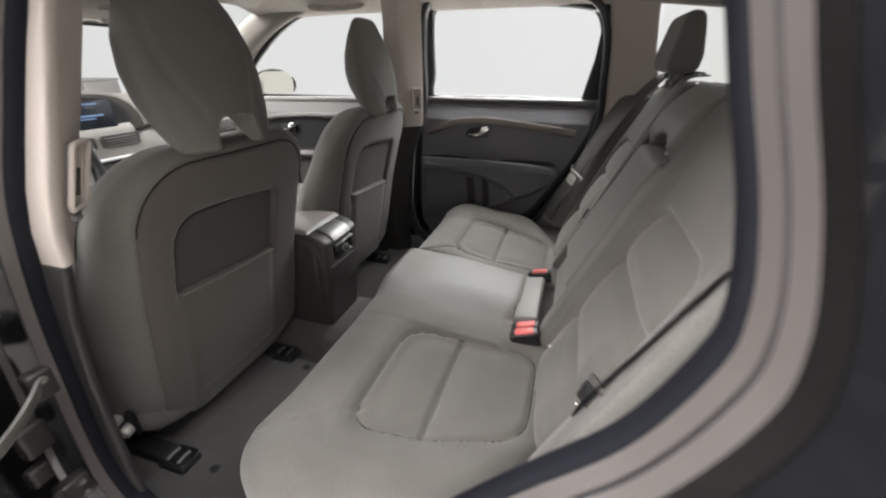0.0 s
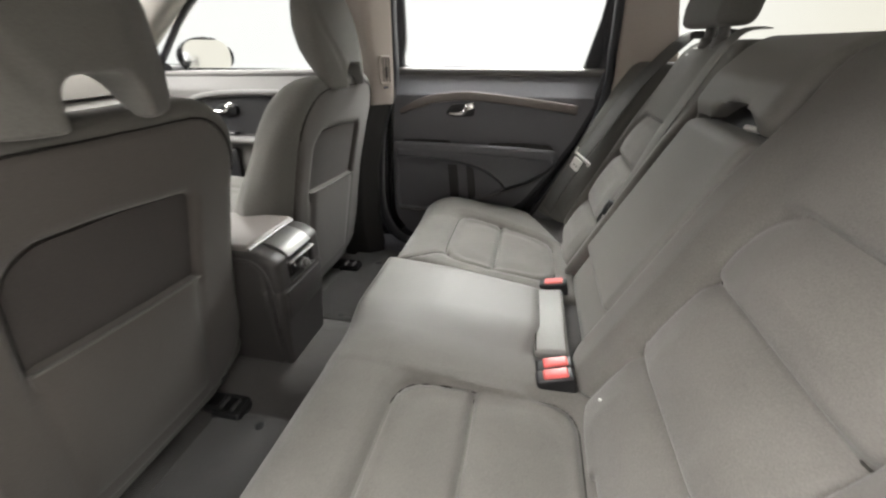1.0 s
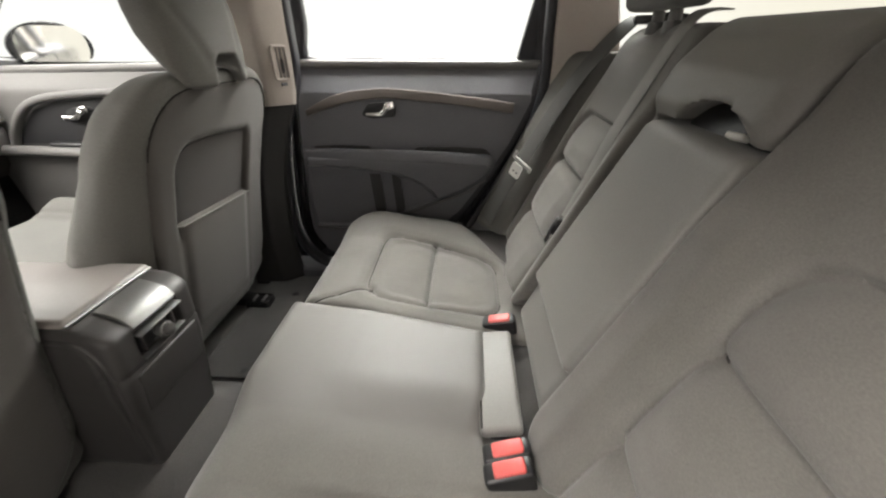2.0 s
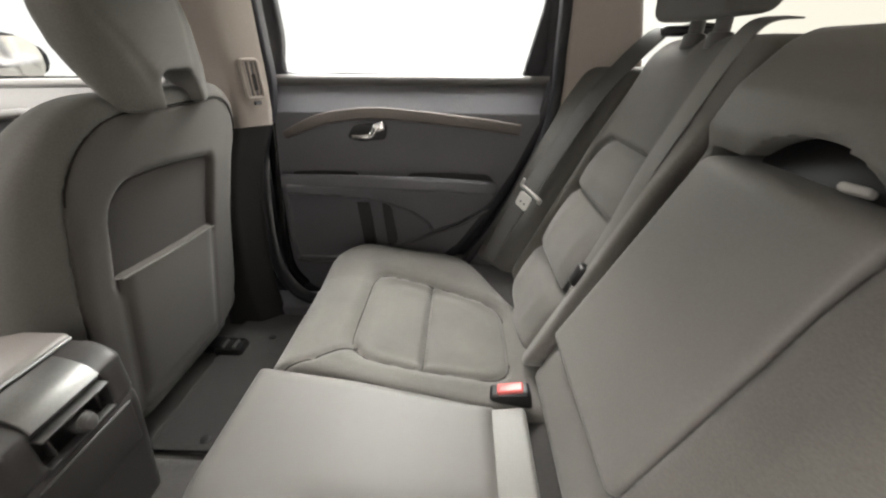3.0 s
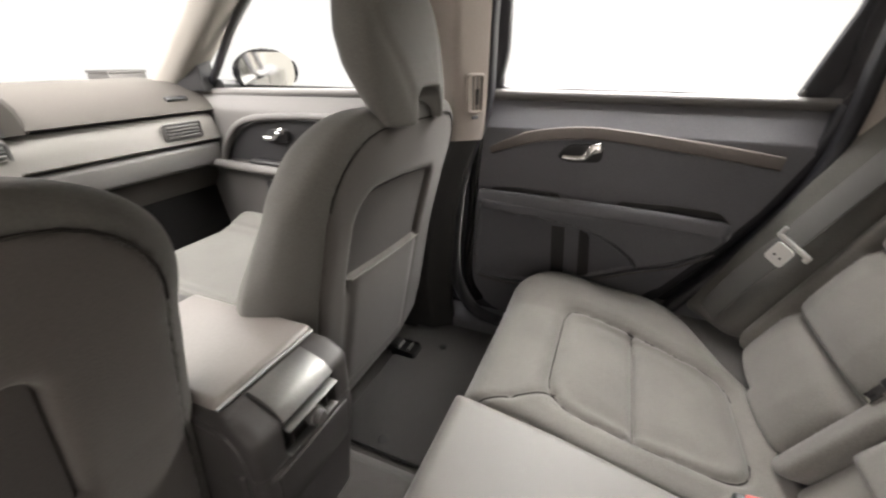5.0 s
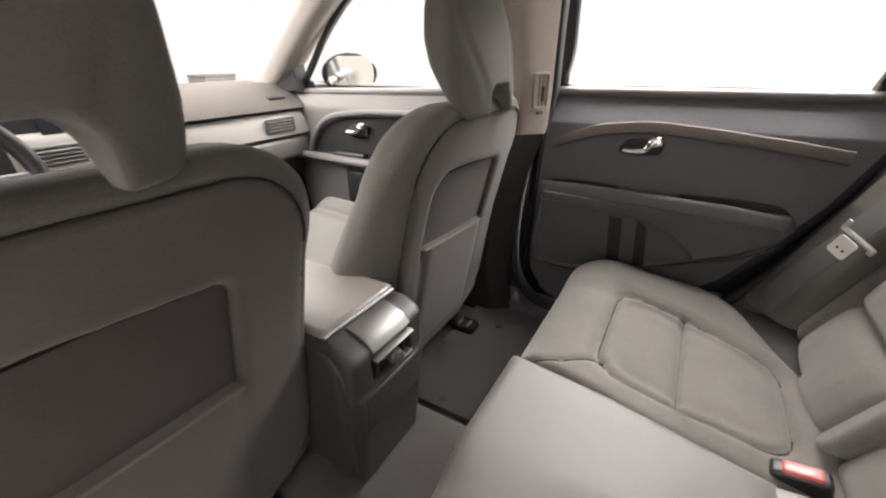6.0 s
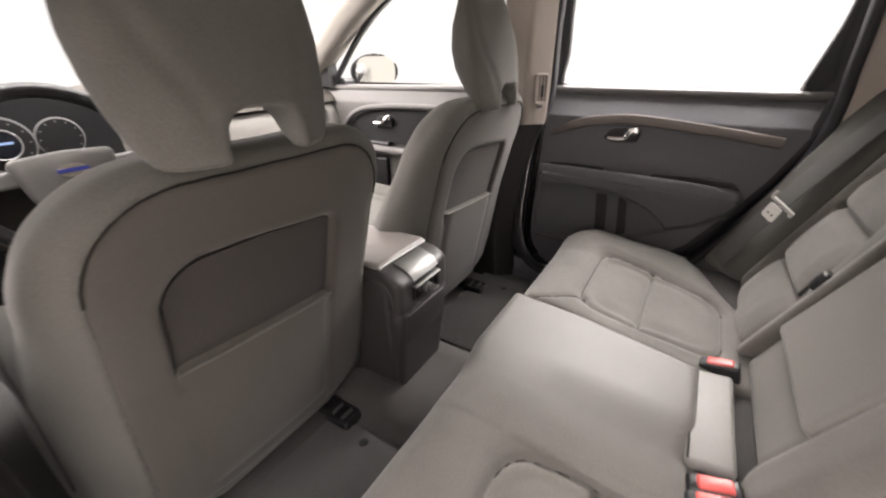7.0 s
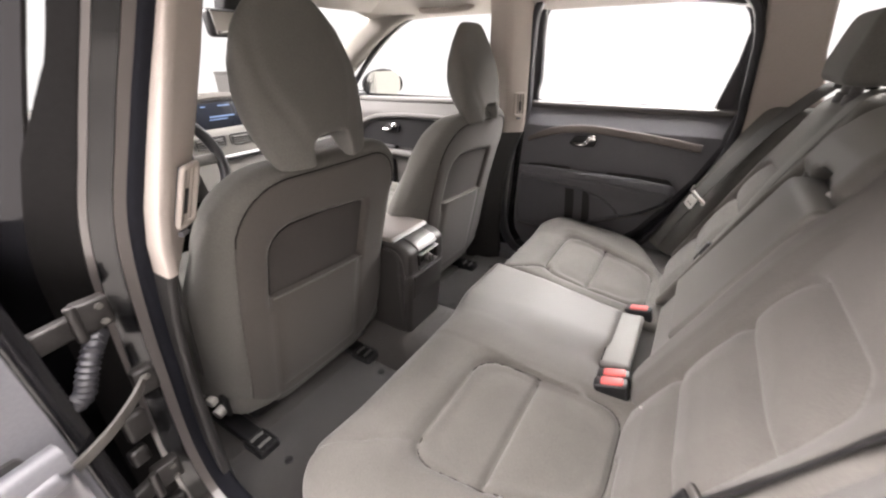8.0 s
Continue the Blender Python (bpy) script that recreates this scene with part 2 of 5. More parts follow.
def loft(rings, cap=True, loop=False):
    """A skin over rings of equal point counts."""
    bm = bmesh.new()
    vs = [[bm.verts.new(p) for p in r] for r in rings]
    n = len(vs[0])
    m = len(vs)
    for i in range(m if loop else m - 1):
        a, b = vs[i], vs[(i + 1) % m]
        for j in range(n):
            bm.faces.new((a[j], a[(j + 1) % n], b[(j + 1) % n], b[j]))
    if cap and not loop:
        bm.faces.new(vs[0][::-1])
        bm.faces.new(vs[-1])
    bmesh.ops.recalc_face_normals(bm, faces=bm.faces)
    return bm


def smooth_path(pts, per=8, loop=False):
    """Catmull-Rom through pts."""
    P = [Vector(p) for p in pts]
    n = len(P)
    out = []
    for i in range(n if loop else n - 1):
        g = (lambda k: P[k % n]) if loop else (lambda k: P[min(max(k, 0), n - 1)])
        a, b, c, d = g(i - 1), g(i), g(i + 1), g(i + 2)
        for k in range(per):
            t = k / per
            out.append(0.5 * (2 * b + (c - a) * t + (2 * a - 5 * b + 4 * c - d) * t * t + (3 * b - a - 3 * c + d) * t ** 3))
    if not loop:
        out.append(P[-1])
    return out


def rect_ring(w, h, r=0.3, k=4):
    """A rounded rectangle's outline, half sizes w and h, radius as a share of the smaller."""
    rad = r * min(w, h)
    pts = []
    for cx, cy, a0 in ((w - rad, h - rad, 0), (-w + rad, h - rad, 90), (-w + rad, -h + rad, 180), (w - rad, -h + rad, 270)):
        for i in range(k + 1):
            a = radians(a0 + 90 * i / k)
            pts.append((cx + rad * math.cos(a), cy + rad * math.sin(a)))
    return pts


def round_poly(pts, r, k=4):
    """A polygon's outline with its corners rounded."""
    P = [Vector(p) for p in pts]
    out = []
    for i, p in enumerate(P):
        a, b = P[i - 1] - p, P[(i + 1) % len(P)] - p
        d = min(r, 0.45 * a.length, 0.45 * b.length)
        q0, q1 = p + a.normalized() * d, p + b.normalized() * d
        for j in range(k + 1):
            t = j / k
            q = q0 * (1 - t) ** 2 + p * (2 * t * (1 - t)) + q1 * t * t
            out.append((q.x, q.y))
    return out


def sweep(path, prof, side, loop=False, scale=None, cap=True):
    """prof (u, v) along path: u runs along side(i, tangent), v along tangent x u."""
    rings = []
    n = len(path)
    for i, p in enumerate(path):
        a = path[(i - 1) % n] if loop else path[max(i - 1, 0)]
        b = path[(i + 1) % n] if loop else path[min(i + 1, n - 1)]
        t = (Vector(b) - Vector(a)).normalized()
        u = Vector(side(i, t) if callable(side) else side)
        u = (u - t * u.dot(t)).normalized()
        v = t.cross(u)
        s = scale(i / max(n - 1, 1)) if scale else 1.0
        rings.append([Vector(p) + u * (x * s) + v * (y * s) for x, y in prof])
    return loft(rings, cap=cap, loop=loop)


def tube(path, r, n=10, loop=False):
    return sweep(path, [(r * math.cos(2 * math.pi * k / n), r * math.sin(2 * math.pi * k / n)) for k in range(n)], lambda i, t: (0.31, 0.87, 0.38) if abs(t.y) < 0.8 else (0.9, 0.1, 0.42), loop)


def strip(path, width, thick, side, r=0.6):
    return sweep(path, rect_ring(width / 2, thick / 2, r, 2), side)


def surface(name, f, lo, hi, step, material, parent=None, label="", kind="", category=""):
    """The skin of the solid f(x, y, z) < 0 inside a box, by surface nets."""
    ax = [np.arange(lo[i] - 1.5 * step, hi[i] + 2.5 * step, step) for i in range(3)]
    X, Y, Z = np.meshgrid(*ax, indexing="ij")
    D = f(X, Y, Z)
    S = D < 0
    nx, ny, nz = (k - 1 for k in D.shape)
    acc = np.zeros((nx, ny, nz, 3))
    cnt = np.zeros((nx, ny, nz))
    C = [(i, j, k) for i in (0, 1) for j in (0, 1) for k in (0, 1)]
    sl = lambda c: (slice(c[0], c[0] + nx), slice(c[1], c[1] + ny), slice(c[2], c[2] + nz))
    for a in C:
        for axis in range(3):
            if a[axis] == 0:
                b = tuple(1 if q == axis else a[q] for q in range(3))
                da, db = D[sl(a)], D[sl(b)]
                cross = (da < 0) != (db < 0)
                t = np.where(cross, da / np.where(cross, da - db, 1), 0)
                for q in range(3):
                    acc[..., q] += cross * (a[q] + (t if q == axis else 0))
                cnt += cross
    on = cnt > 0
    idx = -np.ones((nx, ny, nz), int)
    idx[on] = np.arange(on.sum())
    I = np.argwhere(on)
    V = (acc[on] / cnt[on][:, None] + I) * step + np.array([a[0] for a in ax])
    quads = []
    for axis in range(3):
        o1, o2 = [q for q in range(3) if q != axis]
        g = [slice(1, nx), slice(1, ny), slice(1, nz)]
        a = S[tuple(slice(0, D.shape[q] - 1) if q == axis else g[q] for q in range(3))]
        b = S[tuple(slice(1, D.shape[q]) if q == axis else g[q] for q in range(3))]
        W = np.argwhere(a != b)
        fl = a[tuple(W.T)]
        base = W.copy()
        base[:, o1] += 1
        base[:, o2] += 1
        def at(d1, d2):
            q = base.copy()
            q[:, o1] -= d1
            q[:, o2] -= d2
            return idx[tuple(q.T)]
        Q = np.stack([at(0, 0), at(1, 0), at(1, 1), at(0, 1)], 1)
        flip = fl if axis != 1 else ~fl
        Q[~flip] = Q[~flip][:, ::-1]
        quads.append(Q)
    F = np.concatenate(quads)
    F = F[(F >= 0).all(1)]
    me = bpy.data.meshes.new(name)
    me.vertices.add(len(V))
    me.vertices.foreach_set("co", V.astype(np.float32).ravel())
    me.loops.add(F.size)
    me.loops.foreach_set("vertex_index", F.astype(np.int32).ravel())
    me.polygons.add(len(F))
    me.polygons.foreach_set("loop_start", np.arange(0, F.size, 4, dtype=np.int32))
    me.update(calc_edges=True)
    bm = bmesh.new()
    bm.from_mesh(me)
    bpy.data.meshes.remove(me)
    bmesh.ops.recalc_face_normals(bm, faces=bm.faces)
    ob = part(name, bm, material, parent, label, True, kind, category)
    return ob


def rb(x, y, z, c, h, r):
    """Rounded box distance."""
    qx, qy, qz = np.abs(x - c[0]) - h[0] + r, np.abs(y - c[1]) - h[1] + r, np.abs(z - c[2]) - h[2] + r
    return np.sqrt(np.maximum(qx, 0) ** 2 + np.maximum(qy, 0) ** 2 + np.maximum(qz, 0) ** 2) + np.minimum(np.maximum(qx, np.maximum(qy, qz)), 0) - r


def rb2(x, y, c, h, r):
    qx, qy = np.abs(x - c[0]) - h[0] + r, np.abs(y - c[1]) - h[1] + r
    return np.sqrt(np.maximum(qx, 0) ** 2 + np.maximum(qy, 0) ** 2) + np.minimum(np.maximum(qx, qy), 0) - r


def sand(a, b, k):
    """Soft intersection."""
    h = np.clip(0.5 - 0.5 * (a - b) / k, 0, 1)
    return a * (1 - h) + b * h + k * h * (1 - h)


def sor(a, b, k):
    return -sand(-a, -b, k)


def groove(d, g, depth, w):
    return d + depth * np.exp(-(g / w) ** 2)


def seg(u, v, a, b):
    """Distance in a plane to the line from a to b."""
    px, py, bx, by = u - a[0], v - a[1], b[0] - a[0], b[1] - a[1]
    t = np.clip((px * bx + py * by) / (bx * bx + by * by), 0, 1)
    return np.sqrt((px - t * bx) ** 2 + (py - t * by) ** 2)


def lerp(z, zs, vs):
    return np.interp(z, zs, vs)


# ---- the booth ----
def booth_wall(name, c, half, m):
    part(name, box(c, half, 0.0), m, None, "plain luminous white wall panel of a photo booth", False, "structure", "wall")


part("ground", box((0, 0, -0.05), (6.0, 5.0, 0.05), 0), FLOORPAINT, None, "pale grey painted floor of a photo booth", False, "structure", "floor")
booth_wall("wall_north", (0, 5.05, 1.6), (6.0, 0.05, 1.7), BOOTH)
# Out of view; its warm glow is added as side light through the open door.
part("wall_south_fill", box((0, -5.05, 1.6), (6.0, 0.05, 1.7), 0.0), WARMFILL, None, "unseen warm wall panel added to light the open side", False, "structure", "wall")
booth_wall("wall_east", (6.05, 0, 1.6), (0.05, 5.0, 1.7), BOOTHREAR)
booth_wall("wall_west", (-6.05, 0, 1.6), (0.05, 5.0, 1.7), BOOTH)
part("trim", box((-5.985, 4.12, 1.7), (0.010, 0.012, 1.6), 0.004), FLOORPAINT, None, "thin pale joint strip on the booth wall", False, "structure", "wall joint")
crate = thing("floor_crate", "small grey equipment box by the booth wall", "box", "", "", (-5.7, 3.25, 0.0))
part("body", box((-5.72, 3.25, 0.46), (0.22, 0.23, 0.46), 0.02, 3), GREYPLASTIC, crate, "grey box body")
part("lid", box((-5.72, 3.25, 0.935), (0.225, 0.235, 0.015), 0.008, 2), GREYPLASTIC, crate, "grey lid")
# Unseen panels added overhead; bright and dark zones shape light in the car.
LABEL = "unseen luminous ceiling panel added to light the car"
part("ceiling", box((0.55, 2.1, 3.36), (1.145, 2.895, 0.05), 0), FILLTOP, None, LABEL, False, "structure", "ceiling")
part("ceiling", box((0.55, -1.3, 3.36), (1.145, 0.495, 0.05), 0), FILLHALF, None, LABEL, False, "structure", "ceiling")
part("ceiling", box((-3.30, 2.0, 3.36), (2.695, 3.0, 0.05), 0), FILLDIM, None, LABEL, False, "structure", "ceiling")
part("ceiling", box((2.4, -1.3, 3.36), (0.695, 1.295, 0.05), 0), FILLHALF, None, LABEL, False, "structure", "ceiling")
part("ceiling", box((-3.30, -2.6, 3.36), (2.695, 1.595, 0.05), 0), FILLSIDE, None, LABEL, False, "structure", "ceiling")
part("ceiling_unlit", box((-3.30, -4.60, 3.36), (2.695, 0.395, 0.05), 0), DARKPANEL, None, "unseen dark ceiling panel that leaves this zone unlit", False, "structure", "ceiling")
part("ceiling", box((0.55, -3.0, 3.36), (1.145, 1.195, 0.05), 0), FILLDIM, None, LABEL, False, "structure", "ceiling")
part("ceiling_unlit", box((0.55, -4.6, 3.36), (1.145, 0.395, 0.05), 0), DARKPANEL, None, "unseen dark ceiling panel that leaves this zone unlit", False, "structure", "ceiling")
for c, h in (((3.85, 2.5), (2.145, 2.495)), ((4.55, -1.3), (1.445, 1.295)), ((3.85, -3.8), (2.145, 1.195))):
    part("ceiling_rear_fill", box((*c, 3.36), (*h, 0.05), 0), FILLREAR if c[1] > 0 else DARKPANEL, None, "unseen ceiling panel behind the car, set to shape the light", False, "structure", "ceiling")


# ---- the car's shell ----
def ybody(z):
    """Half width of the inner shell at a height."""
    return 0.67 - max(z - 0.97, 0) * 0.28


floor = part("floor", joined(box((-0.35, 0, 0.335), (1.0, 0.70, 0.02), 0.004), box((0.95, 0, 0.52), (0.65, 0.70, 0.02), 0.004)), CARPET, None, "charcoal carpeted car floor", True, "structure", "floor")
hump = [[(x, y, z) for y, z in ((-0.20, 0.34), (-0.165, 0.352), (-0.14, 0.39), (-0.11, 0.415), (-0.06, 0.424), (0, 0.427), (0.06, 0.424), (0.11, 0.415), (0.14, 0.39), (0.165, 0.352), (0.20, 0.34))] for x in (-1.2, -0.6, -0.2, 0.0, 0.2)]
part("tunnel", loft(hump), CARPET, None, "charcoal carpeted hump along the middle of the floor", True, "structure", "floor")


def roof_z(x, y):
    return 1.385 - 0.09 * (y / 0.6) ** 2 - 0.05 * (max(abs(x - 0.25) - 0.45, 0) / 0.8) ** 2


def grid_slab(fn, us, vs, thick, up):
    """A curved slab: fn(u, v) -> point; it has a back at thick along up."""
    bm = bmesh.new()
    A = [[bm.verts.new(fn(u, v)) for v in vs] for u in us]
    B = [[bm.verts.new(Vector(fn(u, v)) + Vector(up) * thick) for v in vs] for u in us]
    m, n = len(us), len(vs)
    for i in range(m - 1):
        for j in range(n - 1):
            bm.faces.new((A[i][j], A[i][j + 1], A[i + 1][j + 1], A[i + 1][j]))
            bm.faces.new((B[i][j], B[i + 1][j], B[i + 1][j + 1], B[i][j + 1]))
    for i in range(m - 1):
        bm.faces.new((A[i][0], A[i + 1][0], B[i + 1][0], B[i][0]))
        bm.faces.new((A[i][n - 1], B[i][n - 1], B[i + 1][n - 1], A[i + 1][n - 1]))
    for j in range(n - 1):
        bm.faces.new((A[0][j], B[0][j], B[0][j + 1], A[0][j + 1]))
        bm.faces.new((A[m - 1][j], A[m - 1][j + 1], B[m - 1][j + 1], B[m - 1][j]))
    bmesh.ops.recalc_face_normals(bm, faces=bm.faces)
    return bm


part("headliner", grid_slab(lambda u, v: (u, v, roof_z(u, v)), np.linspace(-0.62, 1.75, 40), np.linspace(-0.60, 0.60, 24), 0.05, (0, 0, 1)), HEADLINER, None, "pale grey cloth headliner under the roof", True, "structure", "headliner")

# roof rails and windscreen pillars, both sides
RAIL = [(-1.20, 0.735, 0.955), (-1.02, 0.70, 1.06), (-0.84, 0.655, 1.165), (-0.64, 0.61, 1.272), (-0.44, 0.585, 1.332), (-0.2, 0.578, 1.352), (0.1, 0.575, 1.358), (0.4, 0.575, 1.352), (0.7, 0.578, 1.33), (1.1, 0.58, 1.29), (1.5, 0.58, 1.25)]
for s in (1, -1):
    path = smooth_path([(x, s * y, z) for x, y, z in RAIL], 8)
    part("trim", sweep(path, rect_ring(0.038, 0.030, 0.8, 5), (0, s, 0.3), scale=lambda q: 1 + 0.65 * min(1, max(0, (0.42 - q) / 0.14))), PILLARGREY, None, "grey trim along windscreen pillar and roof rail", True, "structure", "pillar trim")
    outer = [p + Vector((0, s * 0.05, 0.012)) for p in path]
    part("body_side", sweep(outer, rect_ring(0.03, 0.032, 0.6, 4), (0, s, 0.3)), PAINT, None, "black painted roof rail of the car", True, "structure", "car body")
part("roof", grid_slab(lambda u, v: (u, v, roof_z(u, v) + 0.06), np.linspace(-0.62, 1.75, 20), np.linspace(-0.66, 0.66, 16), 0.02, (0, 0, 1)), PAINT, None, "black painted car roof", True, "structure", "car roof")


def pillar(s, rows, material, label, inner=0.0):
    """rows: z, front x, rear x, y of the inner face."""
    rings = []
    for z, x0, x1, y in rows:
        c, h = (x0 + x1) / 2, (x1 - x0) / 2
        if inner:
            yo = ybody(z) - 0.03
            corners = [(x1, yo), (x1 - 0.003, yo - 0.014), (x1 - 0.040, y + 0.006), (x1 - 0.052, y - 0.004), (x0, y - 0.004), (x0, yo)]
            rings.append([(u, s * v, z) for u, v in round_poly(corners, 0.010)])
        else:
            rings.append([(c + u, s * (y + 0.016 + v), z) for u, v in rect_ring(h, 0.016, 0.8, 5)])
    part("trim", loft(rings), material, None, label, True, "structure", "pillar trim")


for s in (1, -1):
    slim = 0.0 if s > 0 else 0.014
    pillar(s, [(z, a, b, y + slim) for z, a, b, y in ((0.906, -0.105, 0.012, 0.586), (0.95, -0.105, 0.018, 0.570), (1.0, -0.105, 0.024, 0.555), (1.08, -0.095, 0.032, 0.528), (1.18, -0.075, 0.042, 0.497), (1.27, -0.062, 0.050, 0.472), (1.36, -0.060, 0.056, 0.452))], BEIGE, "beige plastic trim on the upper door pillar", 1)
    pillar(s, [(z, a, b, y + 1.4 * slim) for z, a, b, y in ((0.34, -0.20, -0.045, 0.590), (0.50, -0.19, -0.062, 0.590), (0.70, -0.15, -0.050, 0.592), (0.82, -0.12, -0.026, 0.594), (0.904, -0.105, 0.008, 0.594))], LOWPLASTIC, "dark plastic trim on the lower door pillar", 1)
    back = 0.0 if s > 0 else 0.05
    pillar(s, [(z, a + back, b + back, y) for z, a, b, y in ((0.80, 0.69, 0.88, 0.638), (0.95, 0.680, 0.86, 0.634), (1.07, 0.672, 0.83, 0.612), (1.17, 0.664, 0.80, 0.585), (1.27, 0.650, 0.785, 0.560), (1.36, 0.63, 0.78, 0.545))], BEIGE, "beige plastic trim on the rear roof pillar")

def prism(pts, y0, y1):
    return loft([[(x, y, z) for x, z in pts] for y in (y0, y1)])


for s in (1, -1):
    if s > 0:
        # Added inside the door shell to keep outside brightness from showing past the lining.
        part("wall_gap_blocker", box((0.46, 0.748, 0.68), (0.27, 0.012, 0.31), 0.004), DULLBLACK, None, "added dull black panel that blocks a bright gap behind the door lining", True, "structure", "wall")
    part("wall_wheel_arch", prism([(0.33, 0.30), (0.43, 0.46), (0.52, 0.60), (0.61, 0.755), (0.665, 0.88), (0.68, 0.99), (0.95, 1.0), (0.95, 0.30)] if s > 0 else [(0.33, 0.30), (0.42, 0.53), (0.50, 0.66), (0.60, 0.775), (0.67, 0.86), (0.72, 0.95), (0.73, 1.0), (0.95, 1.0), (0.95, 0.30)], s * 0.640, s * 0.664), DARKPLASTIC, None, "dark plastic lining over the rear wheel arch", True, "structure", "wall")
    part("sill", box((0.10, s * 0.672, 0.31), (0.40, 0.045, 0.085), 0.012, 3), DARKPLASTIC, None, "dark plastic door sill", True, "structure", "sill")
    part("body_side", prism([(0.30, 0.22), (0.40, 0.42), (0.52, 0.58), (0.62, 0.74), (0.68, 0.88), (0.70, 1.0), (1.72, 1.0), (1.72, 0.22)] if s > 0 else [(0.30, 0.22), (0.44, 0.50), (0.53, 0.63), (0.64, 0.75), (0.74, 0.90), (0.76, 1.0), (1.72, 1.0), (1.72, 0.22)], s * 0.775, s * 0.80), PAINT, None, "black painted rear quarter of the car body", True, "structure", "car body")
    part("body_side", prism([(-1.05, 0.20), (0.50, 0.20), (0.42, 0.385), (-1.05, 0.385)], s * 0.74, s * 0.80), PAINT, None, "black painted sill of the car body", True, "structure", "car body")

# load bay, tailgate and rear body that close the car behind the seats
part("wall_load_bay", joined(box((1.25, 0.69, 0.78), (0.42, 0.05, 0.24), 0.01), box((1.25, -0.69, 0.78), (0.42, 0.05, 0.24), 0.01), box((1.66, 0, 0.78), (0.04, 0.70, 0.24), 0.01)), DARKPLASTIC, None, "dark plastic side lining of the load bay", True, "structure", "wall")
part("wall_tailgate", joined(box((1.66, 0, 1.29), (0.05, 0.62, 0.07), 0.02, 3, (0, 12, 0)), box((1.68, 0, 0.52), (0.05, 0.70, 0.30), 0.02)), DARKPLASTIC, None, "dark plastic tailgate lining", True, "structure", "tailgate")
rear_pane = part("window_tailgate", box((1.69, 0, 1.12), (0.003, 0.62, 0.14), 0.001, 1, (0, -12, 0)), PANE, None, "clear tailgate glass", False, "structure", "window")
rear_pane.visible_shadow = False
for s in (1, -1):
    q = part("window_quarter", grid_slab(lambda u, v: (u, s * (0.70 - 0.35 * (v - 1.0)), v), np.linspace(0.80, 1.56, 3), np.linspace(0.99, 1.33, 3), 0.004, (0, s, 0)), PANE, None, "clear rear quarter glass", True, "structure", "window")
    q.visible_shadow = False
for s in (1, -1):
    part("trim", box((1.56, s * 0.60, 1.16), (0.09, 0.05, 0.20), 0.02, 3, (0, 12, 0)), BEIGE, None, "beige plastic trim on the tailgate pillar", True, "structure", "pillar trim")


# ---- doors ----
def yglass(z):
    return 0.715 - 0.35 * (z - 1.0)


ARM_EDGE = [(0.018, 0.774), (0.20, 0.771), (0.36, 0.769), (0.50, 0.772), (0.540, 0.764), (0.556, 0.742), (0.535, 0.704), (0.468, 0.659), (0.40, 0.630), (0.292, 0.584), (0.17, 0.543), (0.09, 0.530), (0.0, 0.534), (-0.008, 0.60), (0.006, 0.74)]
POCKET_EDGE = [(0.012, 0.738), (0.10, 0.736), (0.19, 0.730), (0.262, 0.720), (0.331, 0.692), (0.376, 0.658), (0.392, 0.634), (0.292, 0.591), (0.17, 0.550), (0.09, 0.537), (0.008, 0.541), (0.0, 0.60)]


def poly_sd(x, z, pts):
    """Signed distance in a plane to a polygon, negative inside."""
    d, inside = 1e9, False
    for (ax, az), (bx, bz) in zip(pts, pts[1:] + pts[:1]):
        ex, ez, px, pz = bx - ax, bz - az, x - ax, z - az
        t = min(max((px * ex + pz * ez) / (ex * ex + ez * ez), 0), 1)
        d = min(d, (px - t * ex) ** 2 + (pz - t * ez) ** 2)
        if (az > z) != (bz > z) and x < ax + (z - az) / (bz - az) * ex:
            inside = not inside
    return -math.sqrt(d) if inside else math.sqrt(d)


def ease(t):
    t = min(max(t, 0.0), 1.0)
    return t * t * (3 - 2 * t)


def panel_depth(x, z):
    """Inner face of a rear door lining: y at a place of the panel."""
    y = 0.668 + 0.03 * max(z - 0.93, 0) / 0.07 - 0.012 * math.sin(min(max((z - 0.5) / 0.5, 0), 1) * math.pi)
    arm = poly_sd(x, z, ARM_EDGE)
    if arm < 0.01:
        bulge = 0.020 + 0.018 * math.exp(-((z - 0.755) / 0.045) ** 2)
        y -= bulge * ease((0.004 - arm) / 0.018)
        y += 0.020 * ease((0.004 - poly_sd(x, z, POCKET_EDGE)) / 0.010)
    return y


